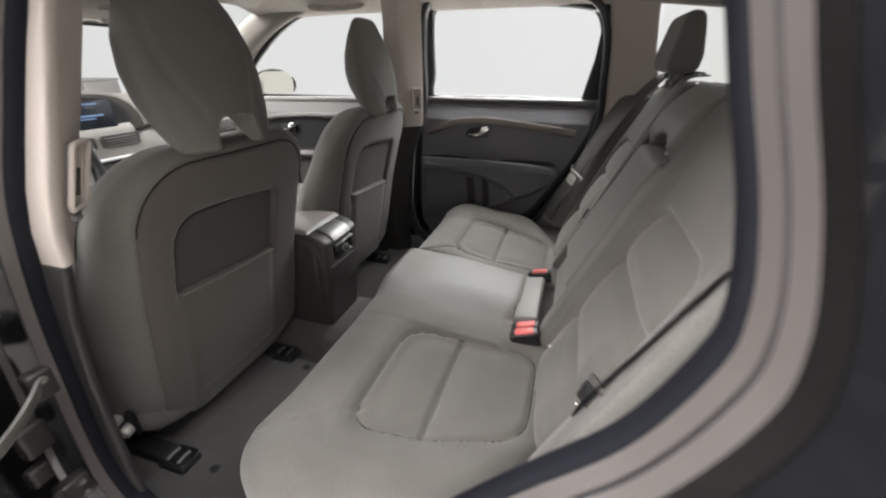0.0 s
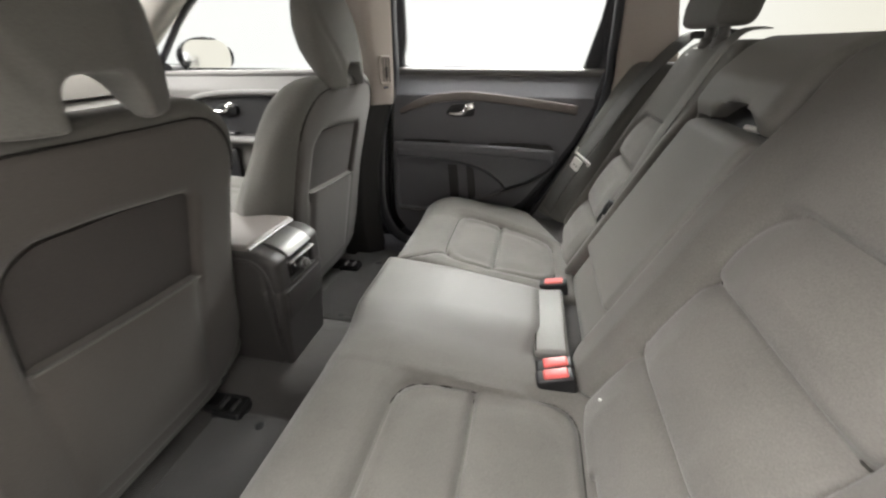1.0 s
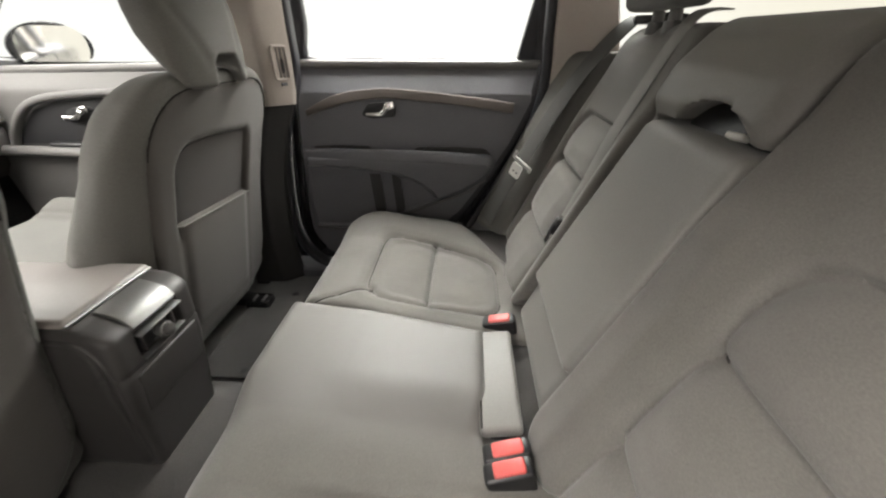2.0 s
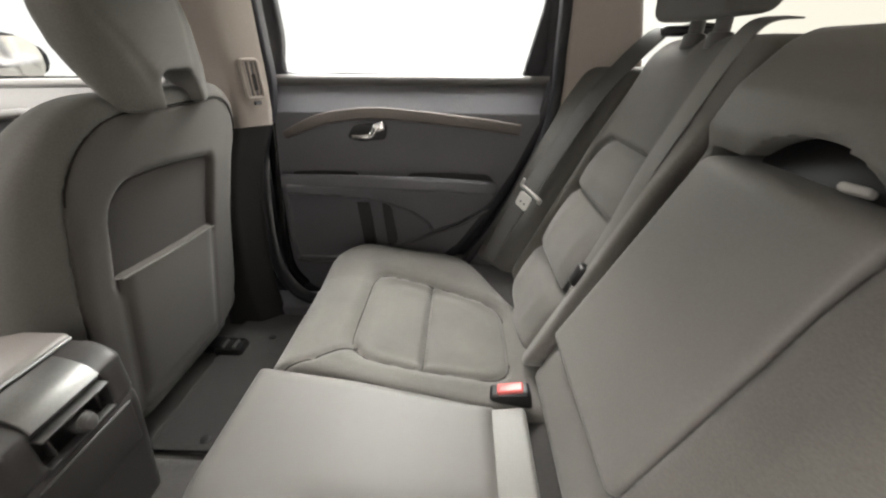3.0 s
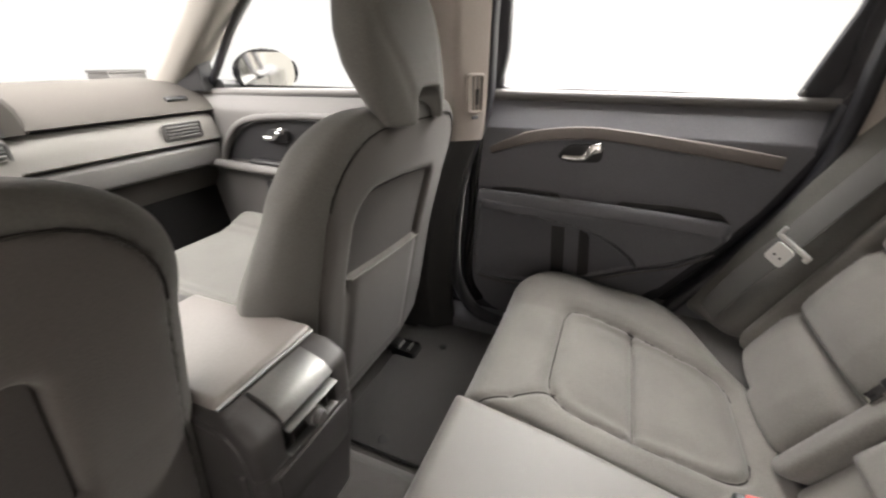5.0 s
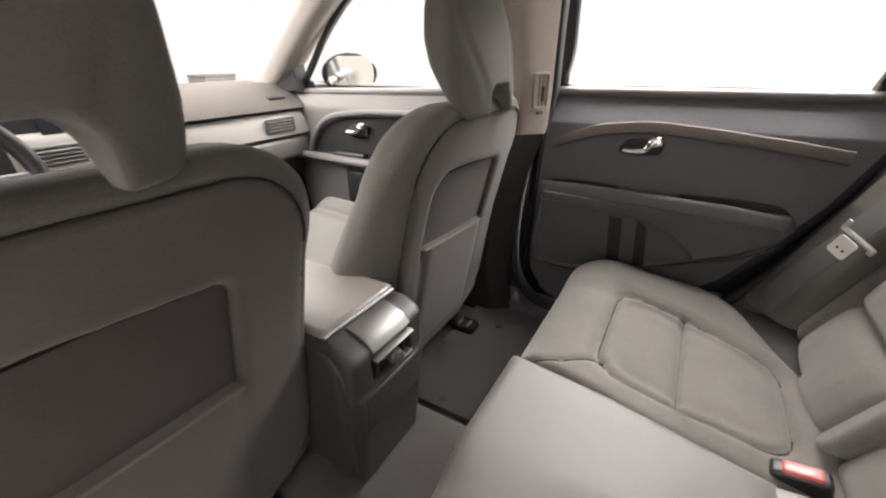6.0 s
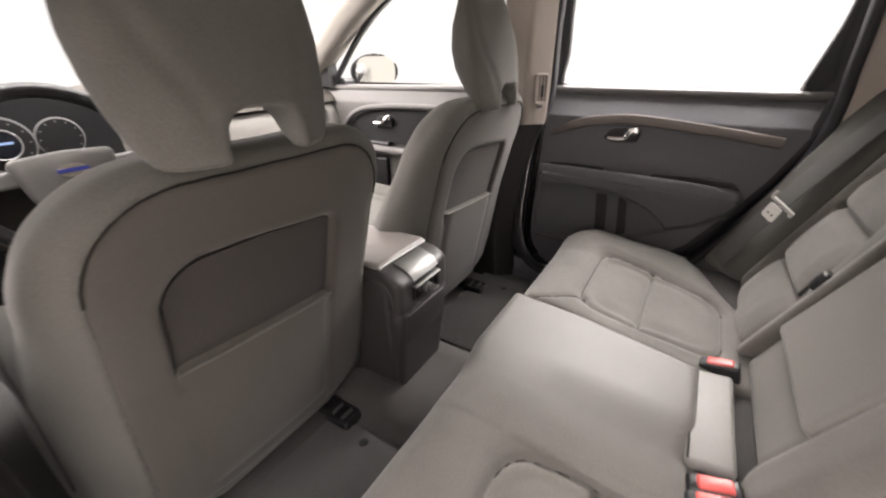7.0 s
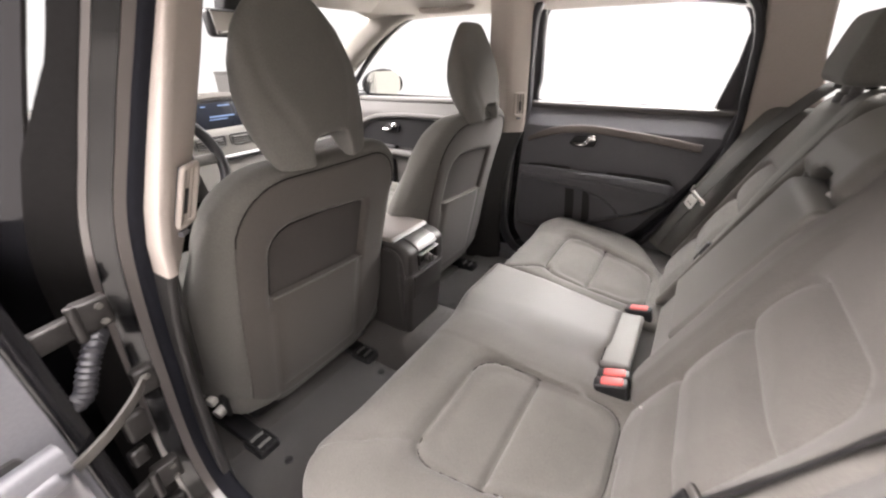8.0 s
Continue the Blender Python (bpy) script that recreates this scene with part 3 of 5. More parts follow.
def rear_door(s, label):
    hinge = (-0.02, s * 0.79, 0.0)
    d = thing("car_door", label, "car door", "doors of the car", "", hinge)
    S = Matrix.Diagonal((1, s, 1, 1))

    def put(name, bm, m, label="", parent=None, smooth=True):
        if s < 0:
            bmesh.ops.transform(bm, matrix=S, verts=bm.verts)
            bmesh.ops.reverse_faces(bm, faces=bm.faces)
        ob = part(name, bm, m, parent or d, label, smooth)
        if parent:
            ob.matrix_parent_inverse = Matrix()
        return ob

    xl = lambda z: float(np.interp(z, (0.42, 0.43, 0.445, 0.47, 0.50, 0.55, 0.67, 0.75, 0.9, 1.0), (0.085, 0.055, 0.030, 0.008, -0.006, -0.014, -0.006, -0.002, 0.006, 0.016)))
    xr = lambda z: float(np.interp(z, (0.44, 0.50, 0.60, 0.68, 0.80, 0.92, 1.0), (0.30, 0.38, 0.46, 0.515, 0.59, 0.645, 0.665)))
    us, vs = np.linspace(0, 1, 170), np.linspace(0.42, 1.0, 150)
    lining = grid_slab(lambda u, v: (xl(v) + u * (xr(v) - xl(v)), panel_depth(xl(v) + u * (xr(v) - xl(v)), v), v), us, vs, 0.05, (0, 1, 0))
    put("lining", lining, DARKPLASTIC, "dark grey grained door lining")
    put("lining_edge", sweep(smooth_path([(xr(z) + 0.006, 0.688, z) for z in (0.44, 0.50, 0.60, 0.68, 0.80, 0.92, 1.0)], 5), rect_ring(0.016, 0.026, 0.5, 3), (1, 0, -0.5)), RUBBER, "black rubber edge of the lining")
    # sill top under the glass
    put("sill", sweep([(0.005, 0.715, 1.0), (0.66, 0.715, 1.0)], rect_ring(0.03, 0.012, 0.9, 5), (0, 1, 0)), GREYPLASTIC, "grey window sill")
    # satin strip along the lining
    arc = [(0.030, 0.653, 0.878), (0.08, 0.648, 0.900), (0.145, 0.645, 0.921), (0.236, 0.644, 0.932), (0.30, 0.644, 0.930), (0.39, 0.644, 0.922), (0.50, 0.645, 0.910), (0.594, 0.647, 0.897)]
    put("trim_strip", sweep(smooth_path(arc, 8), rect_ring(0.0128, 0.0085, 0.3, 4), (0, 0.25, 1), scale=lambda t: 0.6 + 0.4 * min(1, t * 5)), STRIP, "curved satin metal strip")
    # inner handle
    put("handle_cup", loft([[(0.234 + g * u, yy, 0.889 + g * v) for u, v in round_poly([(-0.050, -0.012), (-0.030, 0.018), (0.030, 0.022), (0.048, 0.014), (0.044, -0.016), (-0.020, -0.021)], 0.012)] for yy, g in ((0.6395, 0.93), (0.6410, 1.0), (0.655, 1.0))]), BLACKPLASTIC, "dark recessed cup")
    lever = joined(sweep(smooth_path([(0.198, 0.636, 0.880), (0.225, 0.633, 0.880), (0.245, 0.632, 0.884), (0.256, 0.632, 0.900), (0.262, 0.634, 0.906)], 6), rect_ring(0.0075, 0.005, 0.8, 4), (0, 0.3, 1), scale=lambda t: 0.6 + 0.6 * t), box((0.264, 0.634, 0.902), (0.014, 0.005, 0.010), 0.004, 3, (0, -20, 0)))
    put("door_handle", lever, CHROME, "chrome door handle")
    # dark blocks on the lining for the shade of grab recess, armrest slot and the two upright recesses of the pocket
    put("grab_recess_shade", loft([[(x, yy, z) for x, z in round_poly([(0.034, 0.770), (0.036, 0.789), (0.10, 0.793), (0.196, 0.791), (0.214, 0.770)], 0.008)] for yy in (0.651, 0.668)]), LOWPLASTIC, "dark block for the shade of the grab recess above the armrest")
    put("armrest_slot_shade", loft([[(x, yy, z) for x, z in round_poly([(0.318, 0.768), (0.330, 0.789), (0.44, 0.792), (0.525, 0.788), (0.545, 0.768)], 0.010)] for yy in (0.651, 0.668)]), LOWPLASTIC, "dark block for the shade of the slot above the armrest")
    pad = smooth_path([(0.012, 0.640, 0.766), (0.10, 0.636, 0.768), (0.20, 0.633, 0.768), (0.32, 0.631, 0.767), (0.43, 0.630, 0.764), (0.51, 0.632, 0.759), (0.545, 0.638, 0.760)], 6)
    put("armrest_pad", sweep(pad, rect_ring(0.0185, 0.014, 0.75, 5), (0, 0.2, 1), scale=lambda t: 1 - 0.55 * max(0, (t - 0.86) / 0.14) ** 2), DARKPLASTIC, "padded armrest roll")
    lip = smooth_path([(0.012, 0.650, 0.536), (0.09, 0.644, 0.5335), (0.17, 0.640, 0.5465), (0.292, 0.637, 0.5875), (0.396, 0.634, 0.632), (0.468, 0.631, 0.661), (0.53, 0.628, 0.704)], 8)
    put("pocket_lip", sweep(lip, rect_ring(0.0028, 0.004, 0.9, 4), (0, 1, 0.1), scale=lambda t: 1 - 0.5 * t), GREYPLASTIC, "moulded lip of the door pocket")
    for pts in ([(0.190, 0.722), (0.222, 0.720), (0.234, 0.576), (0.204, 0.566)], [(0.256, 0.712), (0.280, 0.700), (0.292, 0.596), (0.266, 0.588)]):
        put("bottle_slot_shade", loft([[(x, yy, z) for x, z in round_poly(pts, 0.008)] for yy in (0.6495, 0.664)]), LOWPLASTIC, "dark block for the shade of an upright recess in the door pocket")
    # window frame, glass and pin
    w = [(0.028, 1.005), (0.036, 1.10), (0.05, 1.25), (0.072, 1.312), (0.15, 1.324), (0.389, 1.318), (0.58, 1.300), (0.645, 1.268), (0.652, 1.14), (0.640, 1.005), (0.40, 1.0), (0.20, 1.0)]
    loop = smooth_path([(x, yglass(z), z) for x, z in w], 6, True)
    put("window_frame", sweep(loop, rect_ring(0.014, 0.017, 0.6, 4), (0, 1, -0.35), True), RUBBER, "black rubber-edged window frame")
    put("quarter_frame", strip([(0.622, yglass(1.0), 1.0), (0.650, yglass(1.14), 1.14), (0.662, yglass(1.28), 1.28)], 0.05, 0.02, (1, 0, 0)), RUBBER, "black frame behind the window")
    pane = grid_slab(lambda u, v: (0.02 + u * 0.64, yglass(v), v), np.linspace(0, 1, 4), np.linspace(0.97, 1.33, 4), 0.004, (0, 1, 0))
    g = put("pane", pane, PANE, "clear side window glass")
    g.visible_shadow = False
    put("lock_pin", cyl((0.604, 0.700, 1.005), (0.604, 0.699, 1.024), 0.0045, 0.0038, 12, 0.001), GREYPLASTIC, "small locking pin")
    # outer skin
    outer = grid_slab(lambda u, v: (xl(v) - 0.015 + u * (xr(v) - xl(v) + 0.03), 0.775 + 0.045 * math.sin((v - 0.3) / 0.72 * math.pi), v), np.linspace(0, 1, 16), np.linspace(0.36, 1.0, 16), 0.012, (0, 1, 0))
    put("outer_skin", outer, PAINT, "black painted outer door skin")
    edge = smooth_path([(xl(z) - 0.012, 0.725, z) for z in (1.0, 0.9, 0.7, 0.52, 0.45)], 6)
    put("door_edge", sweep(edge, rect_ring(0.012, 0.07, 0.3, 3), (1, 0, 0)), PAINT, "black painted door edge")
    return d


rear_door(1, "closed rear car door with dark lining and satin strip")
open_door = rear_door(-1, "open rear car door with dark lining beside the seat")
open_door.rotation_euler = (0, 0, radians(-82))
open_door.location = (-0.118, -0.800, 0)


def front_door(s, label):
    d = thing("car_door", label, "car door", "doors of the car", "", (-1.05, s * 0.79, 0))
    S = Matrix.Diagonal((1, s, 1, 1))

    def put(name, bm, m, label=""):
        if s < 0:
            bmesh.ops.transform(bm, matrix=S, verts=bm.verts)
            bmesh.ops.reverse_faces(bm, faces=bm.faces)
        return part(name, bm, m, d, label)

    put("lining", grid_slab(lambda u, v: (u, 0.672 + 0.02 * max(v - 0.93, 0) / 0.07 - 0.012 * math.sin((v - 0.4) / 0.6 * math.pi), v), np.linspace(-1.03, -0.12, 60), np.linspace(0.42, 0.985, 50), 0.05, (0, 1, 0)), GREYPLASTIC, "dark grey grained door lining")
    put("sill", sweep([(-1.0, 0.712, 0.978), (-0.11, 0.712, 0.995)], rect_ring(0.03, 0.012, 0.9, 5), (0, 1, 0)), GREYPLASTIC, "grey window sill")
    put("inset_panel", loft([[(x, yy, z) for x, z in [(-0.85, 0.785), (-0.825, 0.83), (-0.77, 0.88), (-0.69, 0.905), (-0.55, 0.915), (-0.30, 0.915), (-0.14, 0.90), (-0.14, 0.785)]] for yy in (0.655, 0.675)]), BLACKPLASTIC, "dark inset under the arched strip")
    arc = [(-0.87, 0.65, 0.775), (-0.845, 0.648, 0.825), (-0.79, 0.645, 0.882), (-0.72, 0.645, 0.912), (-0.6, 0.645, 0.926), (-0.434, 0.645, 0.930), (-0.2, 0.645, 0.925)]
    put("trim_strip", sweep(smooth_path(arc, 8), rect_ring(0.010, 0.012, 0.8, 4), (0, 0.2, 1)), GREYPLASTIC, "arched grey strip")
    put("armrest", sweep(smooth_path([(-0.92, 0.645, 0.765), (-0.8, 0.63, 0.768), (-0.6, 0.622, 0.766), (-0.2, 0.622, 0.762)], 8), rect_ring(0.014, 0.022, 0.8, 5), (0, 0.4, 1)), GREYPLASTIC, "padded armrest")
    put("handle_cup", loft([[(-0.628 + g * u, yy, 0.868 + g * v) for u, v in round_poly([(-0.044, -0.012), (-0.028, 0.018), (0.028, 0.022), (0.044, 0.014), (0.040, -0.016), (-0.020, -0.021)], 0.012)] for yy, g in ((0.6415, 0.93), (0.643, 1.0), (0.656, 1.0))]), BLACKPLASTIC, "dark recessed cup")
    put("door_handle", joined(sweep(smooth_path([(-0.668, 0.636, 0.862), (-0.64, 0.634, 0.862), (-0.622, 0.632, 0.867), (-0.612, 0.632, 0.883)], 6), rect_ring(0.007, 0.005, 0.8, 4), (0, 0.3, 1)), box((-0.602, 0.634, 0.884), (0.015, 0.005, 0.010), 0.004, 3, (0, -15, 0))), CHROME, "chrome door handle")
    put("switch_panel", box((-0.66, 0.630, 0.788), (0.07, 0.014, 0.008), 0.005), BLACKPLASTIC, "dark window switches")
    # Dark box set on the lining for the shade of a pocket recess.
    put("bottle_slot_shade", box((-0.66, 0.648, 0.66), (0.04, 0.012, 0.07), 0.01), BLACKPLASTIC, "dark block for the shade of a recess in the door pocket")
    g = put("pane", grid_slab(lambda u, v: (u * (1 - 0.0) + (v - 1.0) * 0.0, yglass(v) + 0.004, v), np.linspace(-0.95, -0.06, 4), np.linspace(0.97, 1.34, 4), 0.004, (0, 1, 0)), PANE, "clear side window glass")
    g.visible_shadow = False
    put("window_frame", strip(smooth_path([(-0.94, 0.705, 0.985), (-0.86, 0.69, 1.055), (-0.72, 0.655, 1.165), (-0.56, 0.62, 1.26), (-0.42, 0.60, 1.308), (-0.2, 0.592, 1.325), (-0.06, 0.59, 1.328)], 6), 0.02, 0.02, (0, 1, 0)), RUBBER, "black rubber window edge")
    put("corner_cover", loft([[(x, yy, z) for x, z in [(-1.03, 0.985), (-0.905, 0.985), (-0.915, 1.09), (-0.94, 1.085), (-1.0, 1.03)]] for yy in (0.66, 0.71)]), BLACKPLASTIC, "black triangular cover behind the mirror")
    put("outer_skin", grid_slab(lambda u, v: (u, 0.775 + 0.045 * math.sin((v - 0.3) / 0.72 * math.pi), v), np.linspace(-1.05, -0.06, 12), np.linspace(0.36, 1.0, 14), 0.012, (0, 1, 0)), PAINT, "black painted outer door skin")
    return d


front_door(1, "closed front car door with arched strip and chrome handle")
front_door(-1, "closed front car door with grey lining")


# ---- near door opening: seal, flange, jamb ----
OPENING = [(0.022, 1.00), (0.006, 0.93), (-0.020, 0.86), (-0.040, 0.79), (-0.050, 0.70), (-0.056, 0.60), (-0.048, 0.51), (-0.010, 0.435), (0.06, 0.402), (0.20, 0.395), (0.33, 0.41), (0.42, 0.47), (0.51, 0.60), (0.60, 0.755), (0.652, 0.88), (0.667, 0.98), (0.660, 1.06), (0.655, 1.14), (0.645, 1.22), (0.615, 1.285), (0.54, 1.322), (0.40, 1.336), (0.15, 1.336), (0.065, 1.30), (0.040, 1.18), (0.030, 1.08)]


NEAR_OPENING = [(-0.02, 1.0), (-0.032, 0.93), (-0.052, 0.86), (-0.066, 0.79), (-0.078, 0.7), (-0.09, 0.6), (-0.088, 0.51), (-0.055, 0.435), (0.03, 0.4), (0.17, 0.395), (0.3, 0.43), (0.4, 0.54), (0.498, 0.665), (0.583, 0.765), (0.656, 0.85), (0.698, 0.94), (0.706, 0.99), (0.7, 1.05), (0.683, 1.12), (0.663, 1.2), (0.628, 1.285), (0.54, 1.322), (0.4, 1.336), (0.15, 1.336), (0.05, 1.3), (0.012, 1.18), (-0.008, 1.08)]


def opening(s, grow, out, per=6):
    pts = []
    c = Vector((0.33, 0.88))
    P = [Vector(p) for p in (OPENING if s > 0 else NEAR_OPENING)]
    for i, p in enumerate(P):
        t = (P[(i + 1) % len(P)] - P[i - 1]).normalized()
        nrm = Vector((-t.y, t.x))
        if nrm.dot(p - c) < 0:
            nrm = -nrm
        q = p + nrm * grow
        pts.append((q.x, s * (ybody(q.y) - 0.025 + out), q.y))
    return smooth_path(pts, per, True)


def ribbon(s, a, b, m, name, label, thick=0.006, where=None, slim=0.0):
    """A band between two loops of the opening, each (grow, out), all round or over a stretch of it; slim narrows it on the upper front pillar."""
    A, B = opening(s, *a), opening(s, *b)
    for i, (p, q) in enumerate(zip(A, B)):
        if slim and p[0] < 0.14 and p[2] > 1.07:
            B[i] = Vector(q).lerp(Vector(p), slim * min(1, (p[2] - 1.07) / 0.10) * min(1, max(0, (1.31 - p[2]) / 0.02)))
    bm = bmesh.new()
    va, vb = [bm.verts.new(p) for p in A], [bm.verts.new(p) for p in B]
    n = len(va)
    for i in range(n):
        if where is None or where(A[i]):
            bm.faces.new((va[i], va[(i + 1) % n], vb[(i + 1) % n], vb[i]))
    for v in [v for v in bm.verts if not v.link_faces]:
        bm.verts.remove(v)
    bmesh.ops.recalc_face_normals(bm, faces=bm.faces)
    bmesh.ops.solidify(bm, geom=bm.faces[:], thickness=thick)
    part(name, bm, m, None, label, True, "structure", "door frame")


for s in (-1, 1):
    part("door_seal", sweep(opening(s, 0.003, -0.004 if s < 0 else 0.007), rect_ring(0.016 if s < 0 else 0.020, 0.011, 0.9, 4), (0, 1, 0), True), SEAL if s < 0 else RUBBER, None, "black rubber seal round the door opening", True, "structure", "door seal")
ribbon(1, (-0.012, 0.078), (0.07, 0.084), RUBBER, "door_frame", "dark shut face behind the closed door")
rear_side, front_side = (lambda p: p[0] > 0.30), (lambda p: p[0] <= 0.30)
# More pale bands on the rear arc, which mirrors more light than the front.
ribbon(-1, (0.004, 0.010), (0.010, 0.027), JAMB, "door_frame", "inner flange of the door opening, paled for its reflection", where=rear_side)
ribbon(-1, (0.010, 0.027), (0.012, 0.029), RUBBER, "door_frame", "dark groove of the door opening", where=rear_side)
ribbon(-1, (0.012, 0.029), (0.019, 0.048), JAMB, "door_frame", "step of the door opening, paled for its reflection", where=rear_side)
ribbon(-1, (0.019, 0.048), (0.026, 0.067), DULLBLACK, "door_frame", "dull black outer flange of the door opening", where=rear_side)
ribbon(-1, (0.026, 0.067), (0.060, 0.120), PAINT, "door_frame", "glossy black outer step of the door opening", where=rear_side)
ribbon(-1, (0.004, 0.010), (0.006, 0.024), JAMB, "door_frame", "inner flange of the door opening, paled for its reflection", where=front_side)
ribbon(-1, (0.006, 0.024), (0.014, 0.046), PAINT, "door_frame", "glossy painted groove of the door opening", where=front_side)
ribbon(-1, (0.014, 0.046), (0.018, 0.053), JAMB, "door_frame", "rib round the door opening, paled for its reflection", where=front_side)
ribbon(-1, (0.018, 0.053), (0.053, 0.0912), DULLBLACK, "door_frame", "dull black outer flange of the door opening", where=front_side, slim=0.45)
ribbon(-1, (0.060, 0.120), (0.14, 0.142), PAINT, "body_side", "black painted body side behind the door opening", where=rear_side)
ribbon(-1, (0.053, 0.0912), (0.13, 0.132), PAINT, "body_side", "black painted body side before the door opening", where=front_side)


# ---- front seats ----
def on_skin(f, pts, axis, ends, sink=-0.0012):
    """Points of the skin of f: for each pair of the other two coordinates the first place met from ends[0] towards ends[1]."""
    out = []
    w = np.linspace(ends[0], ends[1], 420)
    for a, b in pts:
        c = [np.full(w.shape, a), np.full(w.shape, b)]
        c.insert(axis, w)
        inside = np.nonzero(f(*c) < 0)[0]
        if len(inside):
            p = [a, b]
            p.insert(axis, w[inside[0]] - sink * np.sign(ends[0] - ends[1]))
            out.append(Vector(p))
    return out


def contour(g, c, n=80, reach=0.4):
    """The closed line g = 0 round the point c."""
    pts = []
    r = np.linspace(0, reach, 400)
    for a in np.linspace(0, 2 * math.pi, n, endpoint=False):
        k = np.nonzero(g(c[0] + r * math.cos(a), c[1] + r * math.sin(a)) > 0)[0]
        pts.append((c[0] + r[k[0]] * math.cos(a), c[1] + r[k[0]] * math.sin(a)))
    return pts


def seam(path, d, loop=False, r=0.0016):
    if len(path) > 3:
        part("seam", tube(path, r, 6, loop), THREAD, d, "dark stitched seam")


def seat_parts(d, yc):
    def flat(x, y, z):
        return x - 0.20 * (z - 0.74) - 0.06 * np.maximum(z - 0.74, 0) + 0.065 + 0.35 * np.abs(y - yc) ** 2.2

    def outline(y, z, xs=0.0):
        wing = 0.13 * np.clip((0.93 - z) / 0.18, 0, 1) * np.clip((-xs - 0.02) / 0.07, 0, 1) * np.clip((yc - y) / 0.1, 0, 1)
        return rb2((y - yc) * (1 + 0.35 * np.clip(-xs - 0.03, 0, 0.2) - wing), z, (0, 0.7195), (0.244, 0.2925), 0.13)

    def shell(x, y, z):
        xs = flat(x, y, z)
        front = -0.105 - 0.50 * np.clip(0.985 - z, -0.05, 0.30) - x + 0.02 * np.clip(1 - np.abs(y - yc) / 0.15, 0, 1)
        dx = np.maximum(xs, sand(front * 0.8, -xs - 0.20, 0.05))
        o = outline(y, z, xs)
        r = 0.032 + 0.030 * np.clip((0.96 - z) / 0.10, 0, 1) * np.clip((z - 0.40) / 0.30, 0, 1)
        a, b = o + r, dx + r
        return np.sqrt(np.maximum(a, 0) ** 2 + np.maximum(b, 0) ** 2) + np.minimum(np.maximum(a, b), 0) - r

    def arch(y, z):
        yl = y - yc + 0.018
        return rb2(yl, z + 0.10 * np.maximum(yl + 0.02, 0), (0.0, 0.66), (0.127, 0.234), np.where(yl < 0, 0.055, 0.018))

    def backrest(x, y, z):
        k = shell(x, y, z)
        rear = np.clip((flat(x, y, z) + 0.05) / 0.03, 0, 1)
        g = arch(y, z)
        k = k + rear * 0.015 * np.clip(0.5 - g / 0.007, 0, 1) * np.clip((z - 0.732 + 0.06 * (y - yc)) / 0.008, 0, 1)
        return k + rear * 0.006 * np.exp(-(g / 0.007) ** 2) * np.clip((z - 0.70) / 0.03, 0.25, 1)

    def panel_zone(x, y, z):
        inner = rb2(y - yc, z, (0, 0.66), (0.206, 0.326), 0.10)
        return np.maximum(inner, -0.028 - flat(x, y, z))

    lo, hi = (-0.36, yc - 0.30, 0.42), (0.05, yc + 0.27, 1.03)
    surface("backrest", lambda x, y, z: np.maximum(shell(x, y, z), -panel_zone(x, y, z) - 0.001), lo, hi, 0.005, FABRIC, d, "grey cloth padded sides and front of the backrest")
    surface("back_panel", lambda x, y, z: np.maximum(backrest(x, y, z), panel_zone(x, y, z)), (-0.16, yc - 0.25, 0.42), hi, 0.004, BACKCLOTH, d, "dark cloth rear panel of the seat")
    edge_line = [(y, z) for y, z in contour(lambda y, z: rb2(y - yc, z, (0, 0.66), (0.206, 0.326), 0.10), (yc, 0.70), 120) if z > 0.87]
    k = next(i for i in range(len(edge_line)) if (edge_line[i][0] - edge_line[i - 1][0]) ** 2 + (edge_line[i][1] - edge_line[i - 1][1]) ** 2 > 0.01)
    seam(on_skin(shell, edge_line[k:] + edge_line[:k], 0, (0.06, -0.2), -0.0010), d, False, 0.0014)
    rear_x = lambda v, z: 0.20 * (z - 0.74) + 0.06 * max(z - 0.74, 0) - 0.065 - 0.35 * abs(v) ** 2.2
    edge = lambda v: 0.734 - 0.06 * v
    part("map_pocket", grid_slab(lambda u, w: (rear_x(u, 0.47 + w * (edge(u) - 0.47)) - 0.003 + 0.0065 * min(1, min(u + 0.145, 0.107 - u, w * 0.26) / 0.02), yc + u, 0.47 + w * (edge(u) - 0.47)), np.linspace(-0.145, 0.107, 30), np.linspace(0, 1, 20), 0.008, (-1, 0, 0)), BACKCLOTH, d, "flat cloth map pocket")
    top = lambda v: 0.889 - 0.10 * max(v, 0) - 0.055 * (1 - math.sqrt(1 - min(max((-0.088 - v) / 0.055, 0), 1) ** 2))
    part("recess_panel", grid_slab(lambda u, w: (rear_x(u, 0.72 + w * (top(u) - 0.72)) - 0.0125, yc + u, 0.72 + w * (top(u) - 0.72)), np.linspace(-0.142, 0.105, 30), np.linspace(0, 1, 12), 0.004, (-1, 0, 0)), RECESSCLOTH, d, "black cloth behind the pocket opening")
    hem = smooth_path([(rear_x(v, edge(v)) + 0.0035, yc + v, edge(v)) for v in np.linspace(-0.145, 0.107, 9)], 3)
    part("pocket_hem", strip(hem, 0.0032, 0.003, (0, 0, 1)), INSET, d, "stitched hem of the pocket")

    def headrest(x, y, z):
        yl, z = y - yc + 0.022, z - 0.014
        w = np.abs(yl)
        xf = lerp(z, (0.980, 0.992, 1.004, 1.02, 1.04, 1.07, 1.11, 1.15, 1.20, 1.26), (-0.012, -0.020, -0.030, -0.042, -0.055, -0.071, -0.080, -0.080, -0.074, -0.062)) + 0.9 * w ** 2
